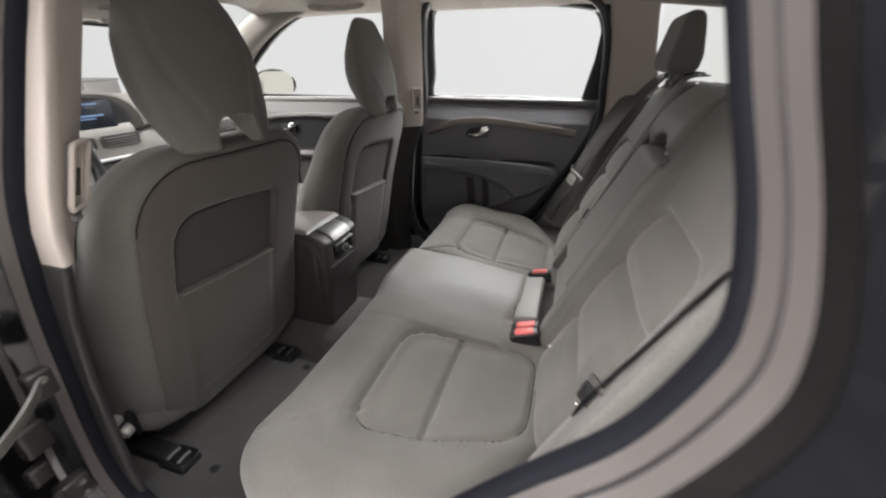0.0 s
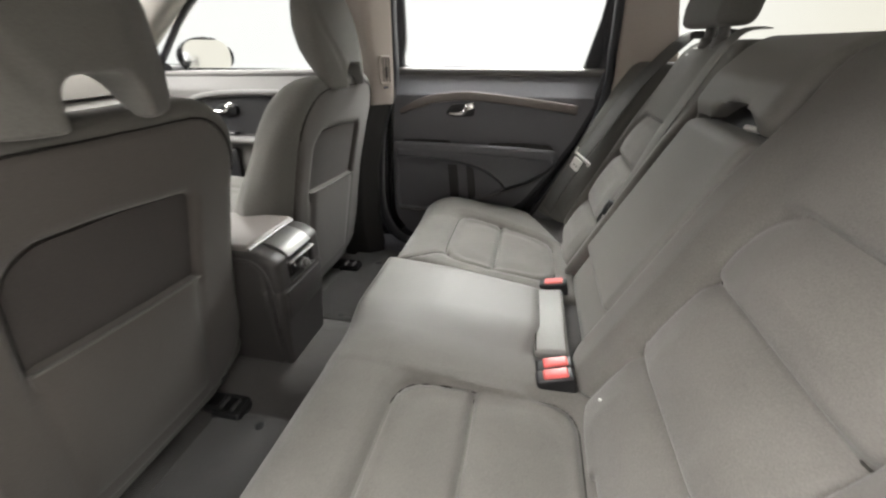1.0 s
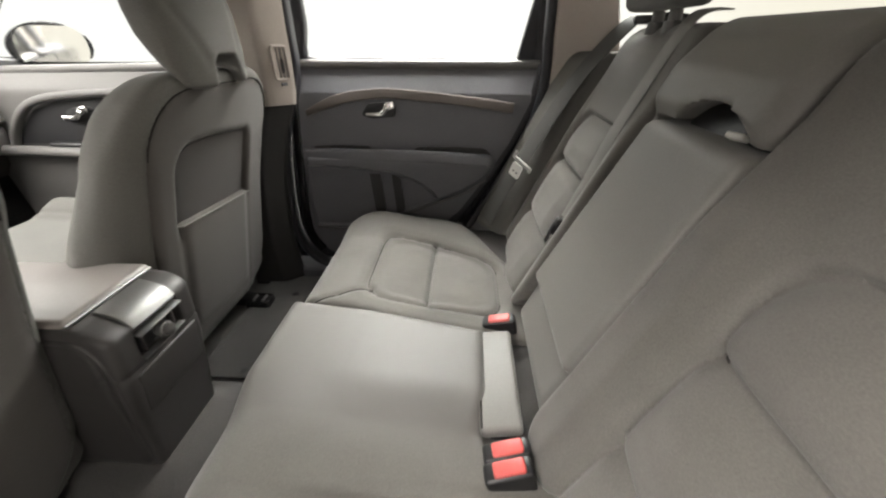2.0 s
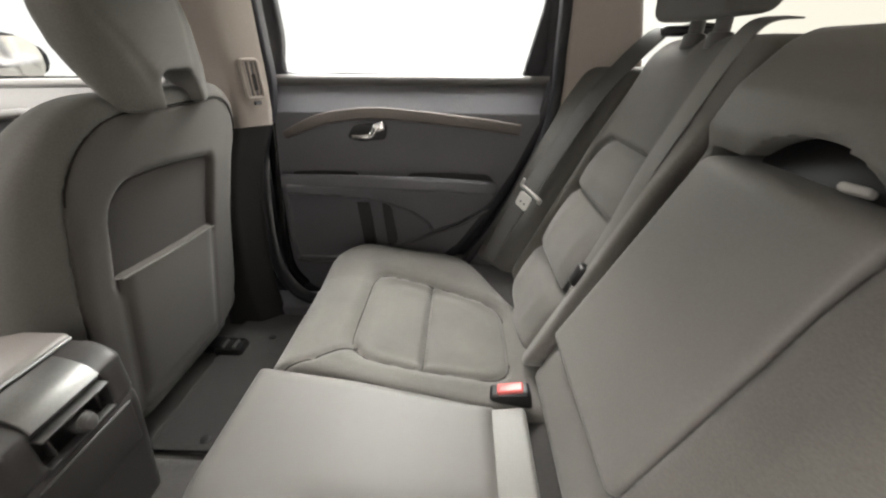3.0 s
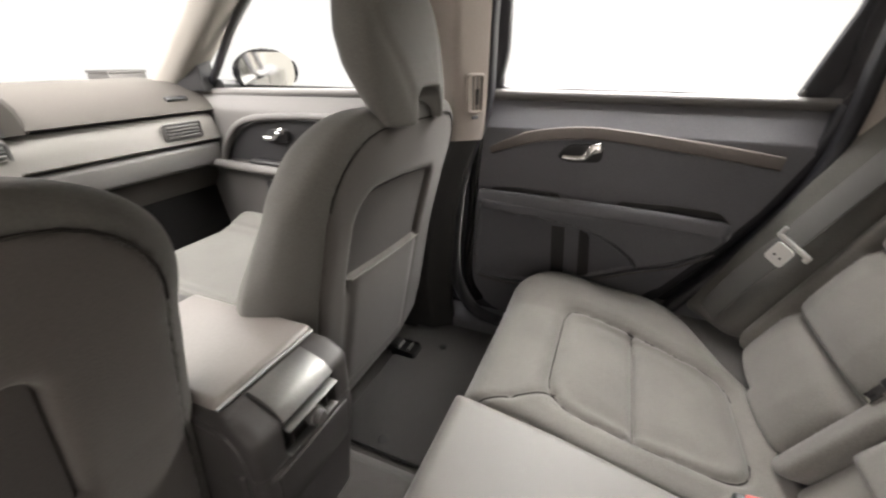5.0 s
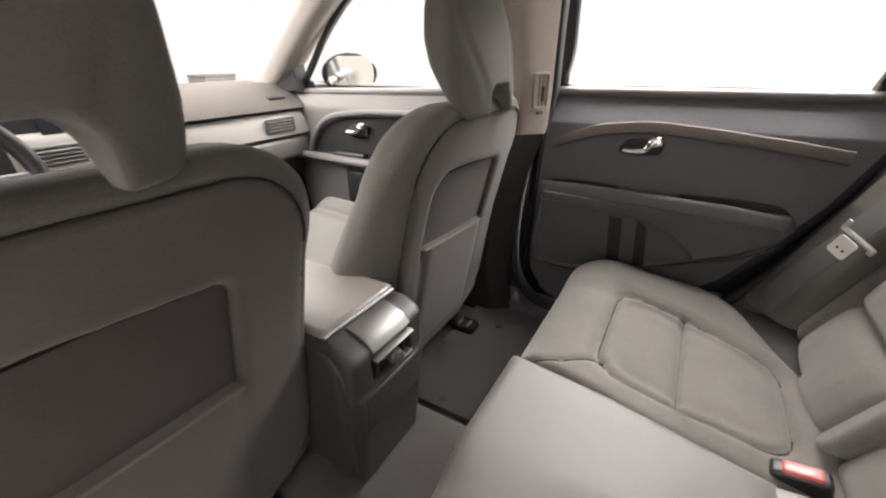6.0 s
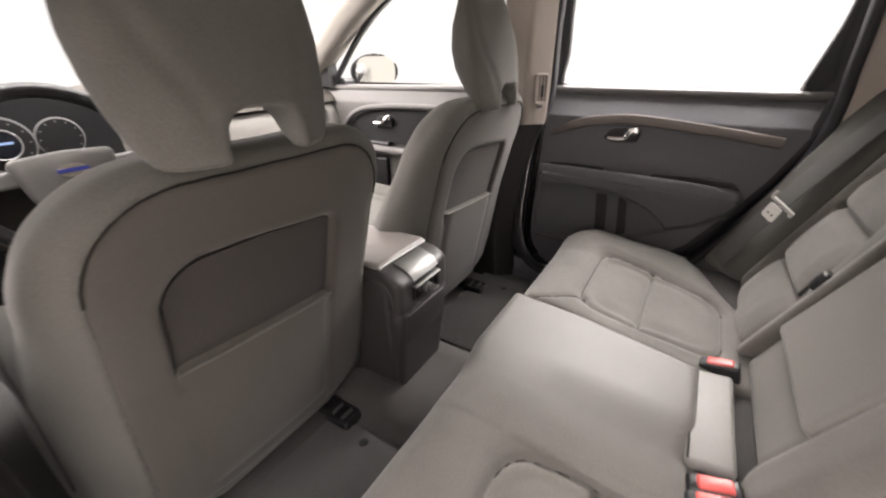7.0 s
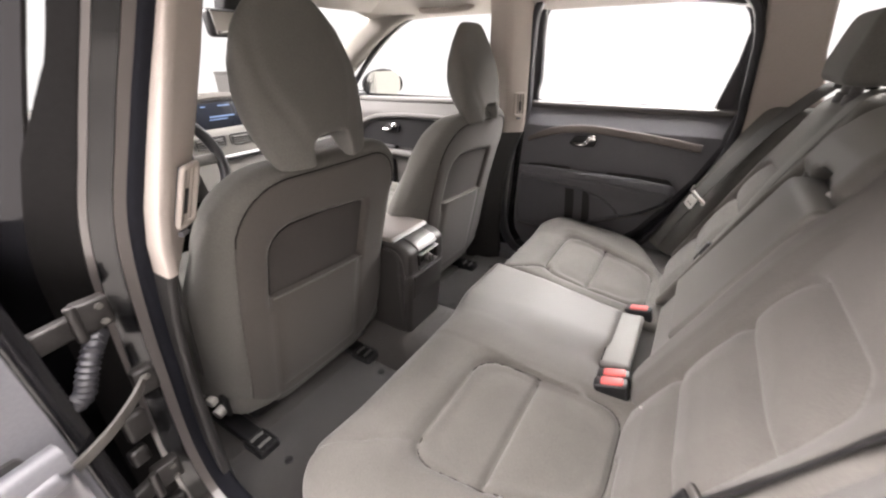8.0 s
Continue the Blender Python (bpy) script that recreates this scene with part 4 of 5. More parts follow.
        xr = lerp(z, (0.98, 1.037, 1.079, 1.135, 1.20, 1.26), (0.026, 0.022, 0.012, -0.004, -0.026, -0.046)) - 0.5 * w ** 2
        hw = lerp(z, (0.98, 1.01, 1.05, 1.10, 1.15, 1.20, 1.235, 1.26), (0.112, 0.116, 0.122, 0.125, 0.121, 0.106, 0.085, 0.060))
        ch = lerp(z, (0.98, 1.03, 1.07, 1.10, 1.14, 1.20, 1.26), (0.046, 0.054, 0.070, 0.086, 0.096, 0.090, 0.060))
        side = (w - hw) * 0.95
        bevel = 0.30 * (w - ch) + 0.95 * (x - xr)
        k = sand(sand((xf - x) * 0.9, side, 0.022), sand((x - xr) * 0.95, bevel, 0.006), 0.016)
        k = sand(k, z - 1.262, 0.025)
        k = sand(k, 0.984 - z, 0.010)
        k = k + 0.0025 * np.exp(-(((x - xr) * 0.95 - bevel) / 0.0035) ** 2) * np.clip((z - 1.0) / 0.03, 0, 1)
        hole = rb2(yl - 0.007, z, (0.0, 0.97), (0.046 - 0.15 * np.clip(z - 1.0, 0, 0.06), 0.066), 0.020)
        return sand(k, -hole, 0.007)

    surface("headrest", headrest, (-0.13, yc - 0.19, 0.98), (0.05, yc + 0.12, 1.30), 0.004, FABRIC, d, "tall tapered cloth headrest with an opening at its foot")

    def cushion(x, y, z):
        yl = y - yc
        zt = 0.615 + 0.03 * np.clip((np.abs(yl) - 0.12) / 0.08, 0, 1) + 0.05 * (-x - 0.35)
        k = rb(x, yl, z - zt, (-0.43, 0, -0.10), (0.30, 0.245, 0.10), 0.05)
        return groove(k, np.abs(yl) - 0.15, 0.006, 0.006)

    surface("seat_cushion", cushion, (-0.76, yc - 0.27, 0.38), (-0.10, yc + 0.27, 0.70), 0.008, FABRIC, d, "grey cloth seat cushion")
    part("seat_base", box((-0.42, yc, 0.43), (0.26, 0.20, 0.035), 0.02), BLACKPLASTIC, d, "dark seat frame")
    for v in (-0.218, 0.135):
        part("seat_rail", joined(box((-0.46, yc + v, 0.378), (0.32, 0.020, 0.014), 0.006), box((-0.125, yc + v, 0.368), (0.036, 0.026, 0.012), 0.008), tube([Vector((-0.125 + p, yc + v + q, 0.380)) for p, q in rect_ring(0.032, 0.022, 0.4, 4)], 0.004, 8, True)), BLACKPLASTIC, d, "black seat rail with open end cap")
        for e in (-0.140, -0.112):
            part("rail_bolt", tube([Vector((e, yc + v - 0.015, 0.382)), Vector((e, yc + v, 0.3835)), Vector((e, yc + v + 0.015, 0.382))], 0.0045, 8), SATIN, d, "bare metal rail end")
    part("recliner", joined(*[cyl((-0.17 + u, yc - 0.240, 0.522 + w), (-0.165 + u, yc - 0.268, 0.518 + w), q, n=14, bevel=0.002) for u, w, q in ((-0.066, -0.016, 0.009), (-0.026, -0.014, 0.012), (-0.006, -0.036, 0.012))]), BRIGHTSTEEL, d, "bare metal recliner bolts")
    part("recliner_plate", box((-0.205, yc - 0.245, 0.498), (0.046, 0.006, 0.034), 0.005, 3), BLACKPLASTIC, d, "black recliner plate")


driver = thing("front_seat", "dark cloth driver's seat with map pocket and tall headrest", "car seat", "front seats", "", (-0.3, -0.308, 0.36))
seat_parts(driver, -0.308)
passenger = copy_thing(driver, pose(-0.3, 0.334, 0.36))
passenger["label"] = "dark cloth passenger's seat with map pocket and tall headrest"
for child in passenger.children:
    if child.name.startswith("headrest"):
        child.location += Vector((0, 0.010, -0.014))


# ---- rear bench ----
def inset_gap(x, yl, dx=0.0):
    x = x - dx
    a = lerp(x, (0.25, 0.39, 0.55), (0.218, 0.200, 0.190))
    b = lerp(x, (0.25, 0.39, 0.55), (0.505, 0.478, 0.415))
    return sand(np.maximum(a - yl, yl - b) * 0.98, np.maximum(0.258 - x, x - 0.547), 0.055)


def bench_top(x, yl):
    return 0.590 + 0.012 * np.clip((yl - 0.46) / 0.10, 0, 1) - 0.030 * np.clip((x - 0.28) / 0.30, 0, 1) + 0.010 * np.exp(-((x - 0.22) / 0.06) ** 2)


def ext(o, dz, r):
    a, b = o + r, dz + r
    return np.sqrt(np.maximum(a, 0) ** 2 + np.maximum(b, 0) ** 2) + np.minimum(np.maximum(a, b), 0) - r


def side_cushion(s, inner, name, d, label, middle=None, material=INSET):
    dx = 0.006 if s > 0 else 0.024
    mid = 0.392 + (0.005 if s > 0 else 0.014)
    crease = [(0.279, 0.238), (0.215, 0.188), (0.14, 0.166)] if s > 0 else [(0.292, 0.458), (0.215, 0.524), (0.14, 0.575)]

    def f(x, y, z):
        yl = s * y
        o = rb2(x, yl, (0.385, 0.30), (0.253, 0.345), 0.10)
        o = sand(o, 0.856 * (x - 0.475) + 0.518 * (yl - 0.635), 0.05)
        front = 0.04 * np.clip((0.56 - z) / 0.2, 0, 1)
        o = np.maximum(o, 0.132 + front - x)
        g = inset_gap(x, yl, dx)
        dome = np.clip(-g / 0.05, 0, 1) * np.clip(np.abs(x - mid) / 0.05, 0, 1)
        zt = bench_top(x, yl) - 0.017 * np.clip(0.5 - g / 0.045, 0, 1) + 0.011 * np.sqrt(dome)
        k = ext(o, z - zt, 0.05)
        k = sand(k, inner(x) - yl, 0.022 if s > 0 else 0.010)
        k = groove(k, g, 0.0075, 0.0052)
        k = groove(k, np.where(g < 0.004, np.abs(x - mid), 1), 0.0075, 0.0052)
        for a, b in zip(crease, crease[1:]):
            k = groove(k, seg(x, yl, a, b), 0.004, 0.005)
        return np.maximum(k, 0.375 - z)

    lo, hi = (0.12, 0.09, 0.37), (0.65, 0.66, 0.63)
    if s < 0:
        lo, hi = (0.12, -0.66, 0.37), (0.65, 0.18, 0.63)
    surface(name, (lambda x, y, z: sor(f(x, y, z), middle(x, y, z), 0.006)) if middle else f, lo, hi, 0.005, material, d, label)
    top = (0.66, 0.42)
    seam(on_skin(f, [(x, s * v) for x, v in contour(lambda x, v: inset_gap(x, v, dx), (0.40, 0.33))], 2, top), d, True)
    seam(on_skin(f, [(mid, s * v) for v in np.linspace(0.204, 0.472, 40)], 2, top), d)
    line = [(a[0] + (b[0] - a[0]) * q, s * (a[1] + (b[1] - a[1]) * q)) for a, b in zip(crease, crease[1:]) for q in np.linspace(0.02, 0.98, 14)]
    if s > 0:
        seam(on_skin(f, line, 2, top), d)


def centre_cushion(x, y, z):
    w = np.clip((-0.02 - y) / 0.11, 0, 1)
    w = w * w * (3 - 2 * w)
    o = rb2(x, y, (0.325, 0.0), (0.193, 0.30), 0.02)
    o = np.maximum(o, y - lerp(x, (0.15, 0.50), (0.166, 0.118)))
    o = np.maximum(o, 0.132 + 0.04 * np.clip((0.56 - z) / 0.2, 0, 1) - x)
    zt = (0.606 - 0.020 * np.clip((x - 0.30) / 0.25, 0, 1)) * (1 - w) + bench_top(x, 0.135) * w
    k = ext(o, z - zt, 0.024 + 0.026 * w)
    return np.maximum(np.maximum(k, -0.20 - y), 0.375 - z)


bench_wide = thing("rear_seat", "wide grey cloth rear seat with recessed panels and folded armrest", "car seat", "rear seat", "", (0.38, -0.24, 0.375))
side_cushion(-1, lambda x: 0.10 + 0 * x, "wide_cushion", bench_wide, "grey cushion with seamed cloth panel and smooth middle", centre_cushion, WIDECUSHION)
bench_slim = thing("rear_seat", "narrow grey cloth rear seat beside the closed door", "car seat", "rear seat", "", (0.38, 0.40, 0.375))
side_cushion(1, lambda x: lerp(x, (0.15, 0.50), (0.170, 0.122)), "side_cushion", bench_slim, "grey cloth cushion with seamed recessed panel")


def lean(x, z):
    return x - 0.637 - 0.46 * (z - 0.672)


def back_panel(s, y0, y1, d, label, inset):
    """A backrest between y0 and y1 (away from the middle), with an arched, seamed panel."""
    a, b = inset

    def gap(yl, z):
        return sand(np.maximum(a - yl, yl - b), np.maximum(0.50 - z, z - 0.912 + 0.5 * np.maximum(np.abs(yl - (a + b) / 2) - 0.08, 0) ** 1.5), 0.06)

    def f(x, y, z):
        yl = s * y
        xs = lean(x, z)
        o = rb2(yl, z, ((y0 + y1) / 2, 0.82), ((y1 - y0) / 2, 0.265), 0.045)
        g = gap(yl, z)
        bol = -0.022 * np.clip((np.abs(yl - (a + b) / 2) - (b - a) / 2) / 0.05, 0, 1) * np.clip((1.0 - z) / 0.1, 0, 1) * np.where(yl < (a + b) / 2, 0.75, 1)
        face = -(xs + 0.007 - bol) + 0.010 * np.clip(0.5 - g / 0.02, 0, 1) - 0.019 * np.sqrt(np.clip(-g / 0.06, 0, 1) * np.clip(np.minimum(np.abs(z - 0.672), np.abs(z - 0.805)) / 0.05, 0, 1))
        k = ext(o, np.maximum(face, xs - 0.12), np.where(yl < (a + b) / 2, 0.016, 0.035))
        k = groove(k, g, 0.009, 0.0075)
        for h in (0.672, 0.805):
            k = groove(k, np.where(g < 0.003, np.abs(z - h), 1), 0.013, 0.010)
        return k
    ya, yb = sorted((s * y0, s * y1))
    surface("side_backrest", f, (0.54, ya - 0.02, 0.54), (0.98, yb + 0.02, 1.11), 0.005, INSET, d, label)
    front = (0.50, 0.95)
    for h in (0.672, 0.805):
        seam(on_skin(f, [(s * v, h) for v in np.linspace(a + 0.006, b - 0.006, 40)], 0, front), d, False, 0.0022)


back_wide = bench_wide
back_panel(-1, 0.072, 0.545, back_wide, "grey cloth backrest with three seamed panels", (0.181, 0.455))


def centre_back(x, y, z):
    xs = lean(x, z)
    o = rb2(y, z, (0.073, 0.82), (0.143, 0.270), 0.020)
    roll = -0.022 * np.clip((z - 0.955) / 0.03, 0, 1) * np.clip((1.08 - z) / 0.05, 0, 1)
    k = ext(o, np.maximum(-xs + roll, xs - 0.12), 0.03)
    well = rb2(y, z, (0.036, 0.808), (0.150, 0.155), 0.01)
    k = np.maximum(k, -np.maximum(well, xs - 0.05))
    scallop = np.sqrt(((y - 0.040) / 0.086) ** 2 + ((z - 0.952) / 0.044) ** 2) - 1
    return np.maximum(k, -np.maximum(scallop * 0.036, xs - 0.045))


surface("centre_backrest", centre_back, (0.54, -0.10, 0.54), (0.98, 0.24, 1.12), 0.006, VINYL, bench_wide, "smooth grey centre backrest with a dark finger recess")


def centre_arm(x, y, z):
    xs = lean(x, z)
    hw = 0.1325 - 0.048 * (z - 0.66)
    k = rb(xs, (y - hw + 0.0705) * 0.126 / hw, z, (0.010, 0.0, 0.806), (0.034, 0.126, 0.150), 0.012)
    return k


surface("centre_armrest", centre_arm, (0.54, -0.16, 0.64), (0.82, 0.24, 0.97), 0.005, VINYL, bench_wide, "folded smooth grey armrest")
# Black plate deepens the finger recess: its shade is put in as colour.
part("recess_shade", box((0.800, 0.045, 0.968), (0.006, 0.085, 0.045), 0.004, 2, (0, 24, 0)), BLACKPLASTIC, bench_wide, "dark plate for the shade inside the finger recess")
part("armrest_tag", box((0.778, 0.000, 0.964), (0.007, 0.012, 0.004), 0.003, 3, (0, 24, 20)), WHITE, bench_wide, "small white tag in the finger recess")
back_slim = bench_slim
back_panel(1, 0.205, 0.545, back_slim, "grey cloth backrest with three seamed panels", (0.262, 0.508))


def side_pad(s):
    def f(x, y, z):
        yl = s * y
        xs = lean(x, z)
        k = rb(xs + 0.75 * (yl - 0.535) + (0.008 if s < 0 else 0), yl, z, (0.06, 0.592 if s > 0 else 0.574, 0.80), (0.075, 0.052 if s > 0 else 0.058, 0.235), 0.020)
        return k
    ya, yb = sorted((s * 0.505, s * 0.66))
    surface("side_bolster", f, (0.48, ya, 0.55), (0.98, yb, 1.05), 0.006, FABRIC, bench_slim if s > 0 else bench_wide, "plain grey cloth side bolster")


side_pad(1)
side_pad(-1)


def rear_headrest(yc, label):
    t = thing("headrest", label, "headrest", "rear headrests", "", (0.86, yc, 1.08))

    def f(x, y, z):
        yl = y - yc
        hw = lerp(z, (1.10, 1.15, 1.20, 1.25), (0.112, 0.120, 0.114, 0.098))
        hx = lerp(z, (1.10, 1.15, 1.25), (0.036, 0.037, 0.020))
        return sand(rb2(x - 0.820 - 0.06 * (z - 1.12), yl, (0, 0), (hx, hw), 0.018), np.maximum(z - 1.246, 1.108 - z), 0.022)

    surface("cushion", f, (0.76, yc - 0.15, 1.09), (0.90, yc + 0.15, 1.27), 0.005, FABRIC, t)
    for v in (-0.036, 0.036):
        part("post", cyl((0.828, yc + v, 1.06), (0.828, yc + v, 1.15), 0.011, n=16), GREYPLASTIC, t, "grey headrest post")
        part("guide", cyl((0.828, yc + v, 1.068), (0.828, yc + v, 1.090), 0.019, 0.016, 18, 0.002), GREYPLASTIC, t, "post guide")


rear_headrest(0.382, "dark grey rear headrest on two posts")
rear_headrest(-0.31, "dark grey rear headrest behind the wide backrest")

# ---- belts and buckles ----
def belt(name, pts, side, label, m=WEBBING, width=0.047):
    t = thing(name, label, "seat belt", "seat belts", "", pts[-1])
    part("webbing", strip(smooth_path(pts, 8), width, 0.0022, side), m, t)
    return t


b = belt("seat_belt", [(0.93, 0.52, 1.10), (0.86, 0.535, 1.105), (0.815, 0.55, 1.085), (0.735, 0.565, 0.985), (0.655, 0.560, 0.850), (0.612, 0.555, 0.775), (0.565, 0.565, 0.68), (0.535, 0.575, 0.60)], (0.55, -0.8, 0.1), "grey seat belt hanging over the backrest with its tongue")
part("guide", box((0.868, 0.548, 1.098), (0.040, 0.042, 0.009), 0.006, 3, (0, 0, -12)), BLACKPLASTIC, b, "black belt guide on the backrest top")
TM = pose(0.612, 0.530, 0.778, 0, 24, -46)
bar = joined(box((0, 0, 0.006), (0.031, 0.0035, 0.0045), 0.003, 3), box((-0.029, 0, 0.014), (0.004, 0.003, 0.010), 0.0025, 2), box((0.029, 0, 0.003), (0.005, 0.003, 0.007), 0.0025, 2))
bmesh.ops.transform(bar, matrix=TM, verts=bar.verts)
part("tongue", bar, BRIGHTSTEEL, b, "bright metal belt tongue")
plate = loft([[(u - 0.003, e, v - 0.018) for u, v in rect_ring(0.0165, 0.019, 0.35, 3)] for e in (-0.0085, -0.0055)])
bmesh.ops.transform(plate, matrix=TM, verts=plate.verts)
part("tongue_plate", plate, WHITE, b, "bright white tongue plate")
for u in (-0.008, 0.003):
    dot = cyl((u, -0.0092, -0.022), (u, -0.005, -0.022), 0.0024, n=12)
    bmesh.ops.transform(dot, matrix=TM, verts=dot.verts)
    part("tongue_slot", dot, BLACKPLASTIC, b, "small dark hole in the tongue plate")
b = belt("seat_belt", [(0.88, 0.285, 1.105), (0.835, 0.280, 1.098), (0.806, 0.276, 1.06), (0.772, 0.272, 0.993), (0.730, 0.262, 0.908), (0.692, 0.246, 0.820), (0.664, 0.240, 0.757)], (0.1, -0.9, -0.1), "pale grey centre seat belt along the backrest split", PALEWEB, 0.034)
part("tongue", joined(box((0.652, 0.246, 0.738), (0.008, 0.012, 0.018), 0.005, 3, (0, 24, 0)), ), BLACKPLASTIC, b, "black belt tongue")
part("tongue_plate", box((0.640, 0.248, 0.713), (0.003, 0.010, 0.014), 0.002, 2, (0, 24, 0)), CHROME, b, "chrome tongue plate")
b = belt("seat_belt", [(0.793, -0.530, 1.058), (0.757, -0.522, 0.988), (0.727, -0.514, 0.930), (0.685, -0.509, 0.843), (0.648, -0.503, 0.768), (0.633, -0.501, 0.724)], (0.55, 0.8, 0.1), "dark seat belt lying beside the near side bolster", BLACKPLASTIC, 0.026)
part("tongue", box((0.650, -0.501, 0.775), (0.004, 0.016, 0.0055), 0.003, 3, (0, 24, 28)), STEEL, b, "dull metal belt tongue")
part("tongue_cover", box((0.642, -0.500, 0.756), (0.006, 0.013, 0.014), 0.005, 3, (0, 24, 28)), BLACKPLASTIC, b, "black moulded tongue cover")
part("stop_button", cyl((0.637, -0.498, 0.731), (0.629, -0.497, 0.734), 0.004, 0.0035, 14, 0.001), CHROME, b, "small metal stop button")


def buckle(c, n, rot, label):
    t = thing("buckle", label, "seat belt buckle", "seat belt buckles", "", c)
    for k in range(n):
        y = c[1] + (k - (n - 1) / 2) * 0.028
        part("housing", box((c[0], y, c[2]), (0.032, 0.0145, 0.027), 0.006, 3, rot), BLACKPLASTIC, t, "black buckle housing")
        part("button", box((c[0] - 0.004, y, c[2] + 0.0245), (0.021, 0.0108, 0.006), 0.004, 4, rot), RED, t, "red release button")


buckle((0.548, 0.150, 0.556), 1, (0, -14, -6), "black seat belt buckle with a red button")
buckle((0.540, -0.145, 0.560), 2, (0, -14, 6), "pair of black seat belt buckles with red buttons")
flap = thing("buckle_cover", "smooth grey flap between the belt buckles", "seat cover", "", "", (0.54, 0.01, 0.57))
part("flap", box((0.531, 0.004, 0.575), (0.031, 0.107, 0.010), 0.008, 4, (0, -8, 0)), VINYL, flap)
part("flap_seam", tube([Vector((0.503, y, 0.5805)) for y in (-0.098, 0.0, 0.104)], 0.0016, 6), THREAD, flap, "dark seam along the flap edge")
for p in ((0.600, 0.47, 0.605), (0.596, 0.236, 0.612), (0.592, -0.225, 0.61)):
    t = thing("anchor_button", "small white round button at the seat joint", "button", "white buttons", "", p)
    part("cap", cyl((p[0] + 0.008, p[1], p[2] - 0.004), (p[0] - 0.001, p[1], p[2] + 0.0005), 0.0027, 0.0022, 14, 0.001), WHITE, t)

# ---- floor mats ----
def floor_mat(yc, label):
    t = thing("floor_mat", label, "floor mat", "floor mats", "", (0.02, yc, 0.355))
    part("top", box((0.0, yc, 0.361), (0.15, 0.225, 0.006), 0.005, 2), MAT, t)
    s = 1 if yc < 0 else -1
    for v in (0.200, -0.120):
        part("eyelet", cyl((-0.040, yc + s * v, 0.362), (-0.040, yc + s * v, 0.3685), 0.012, 0.010, 16, 0.001), BLACKPLASTIC, t, "dark round mat fastener")


floor_mat(-0.40, "dark grey carpet floor mat behind the driver's seat")
floor_mat(0.40, "dark grey carpet floor mat behind the passenger's seat")

# ---- centre console ----
console = thing("centre_console", "dark grey centre console with satin rear vent panel", "console", "", "", (-0.2, 0, 0.42))


def console_body(x, y, z):
    hw = 0.090 - 0.008 * np.clip((0.60 - z) / 0.2, 0, 1)
    xr = -0.006 - 0.052 * np.clip((z - 0.685) / 0.031, 0, 1) ** 2 - 0.02 * np.clip((0.6 - z) / 0.2, 0, 1)
    o = rb2(x, z, (-0.40, 0.568), (0.405, 0.146), 0.045)
    o = np.maximum(o, x - xr)
    k = ext(o, np.abs(y) - hw, 0.016)
    k = groove(k, np.where(x < -0.05, 1, np.abs(z - 0.6265)), 0.003, 0.0028)
    well = rb2(y, z, (0, 0.660), (0.048, 0.0265), 0.006)
    k = np.maximum(k, -np.maximum(well, -0.030 - x))
    side = rb2(x, z, (-0.30, 0.500), (0.262, 0.195), 0.03)
    return groove(k, np.where(np.abs(y) > hw - 0.012, side, 1), 0.004, 0.004)


surface("body", console_body, (-0.85, -0.12, 0.41), (0.02, 0.12, 0.73), 0.004, CONSOLE, console, "dark moulded console body")
for s in (1, -1):
    part("side_ridge", tube(smooth_path([(-0.16, s * 0.087, 0.698), (-0.070, s * 0.088, 0.696), (-0.040, s * 0.088, 0.682), (-0.027, s * 0.088, 0.650), (-0.026, s * 0.086, 0.58), (-0.030, s * 0.084, 0.535)], 6), 0.0045), CONSOLE, console, "raised edge of the console side")
part("lid", box((-0.190, 0.005, 0.7085), (0.124, 0.084, 0.013), 0.010, 4, (0, -1, 0)), LIDVINYL, console, "padded smooth armrest lid")
part("lid_hinge", tube([Vector((-0.064, -0.080, 0.716)), Vector((-0.064, 0.0, 0.7165)), Vector((-0.064, 0.082, 0.716))], 0.003, 8), SATIN, console, "thin metal edge behind the lid")
band = smooth_path([(-0.055, 0, 0.7145), (-0.038, 0, 0.7105), (-0.018, 0, 0.7015), (-0.006, 0, 0.688)], 6)
part("satin_band", sweep(band, rect_ring(0.046, 0.0035, 0.5, 3), (0, 1, 0)), SATIN, console, "curved bright satin band")
part("vent_back", box((-0.026, 0.0, 0.661), (0.004, 0.049, 0.028), 0.002, 2), BLACKPLASTIC, console, "dark back of the vent")
for z, dx in ((0.6765, 0.004), (0.685, -0.006)):
    part("slat", box((-0.010 + dx, 0.0, z), (0.009, 0.0465, 0.0016), 0.001, 2, (0, 8, 0)), SATIN if dx > 0 else CONSOLE, console, "thin vent slat")
part("vent_sill", box((-0.008, 0.0, 0.6335), (0.006, 0.047, 0.0018), 0.001, 2), SATIN, console, "thin satin line under the vent")
for y in (-0.032, 0.034):
    part("vane", box((-0.016, y, 0.655), (0.006, 0.0016, 0.018), 0.001, 2), CONSOLE, console, "upright vane behind the slats")
part("knob", cyl((-0.016, 0.004, 0.651), (0.008, 0.004, 0.652), 0.0115, 0.0095, 22, 0.002), GREYPLASTIC, console, "round grey knob")
part("knob_ring", cyl((-0.010, 0.004, 0.651), (0.000, 0.004, 0.6515), 0.0135, 0.013, 22, 0.001), SATIN, console, "satin ring")
part("ash_panel", box((-0.012, 0.0, 0.582), (0.005, 0.070, 0.038), 0.004, 3, (0, 5, 0)), CONSOLE, console, "flat lower panel of the console end")

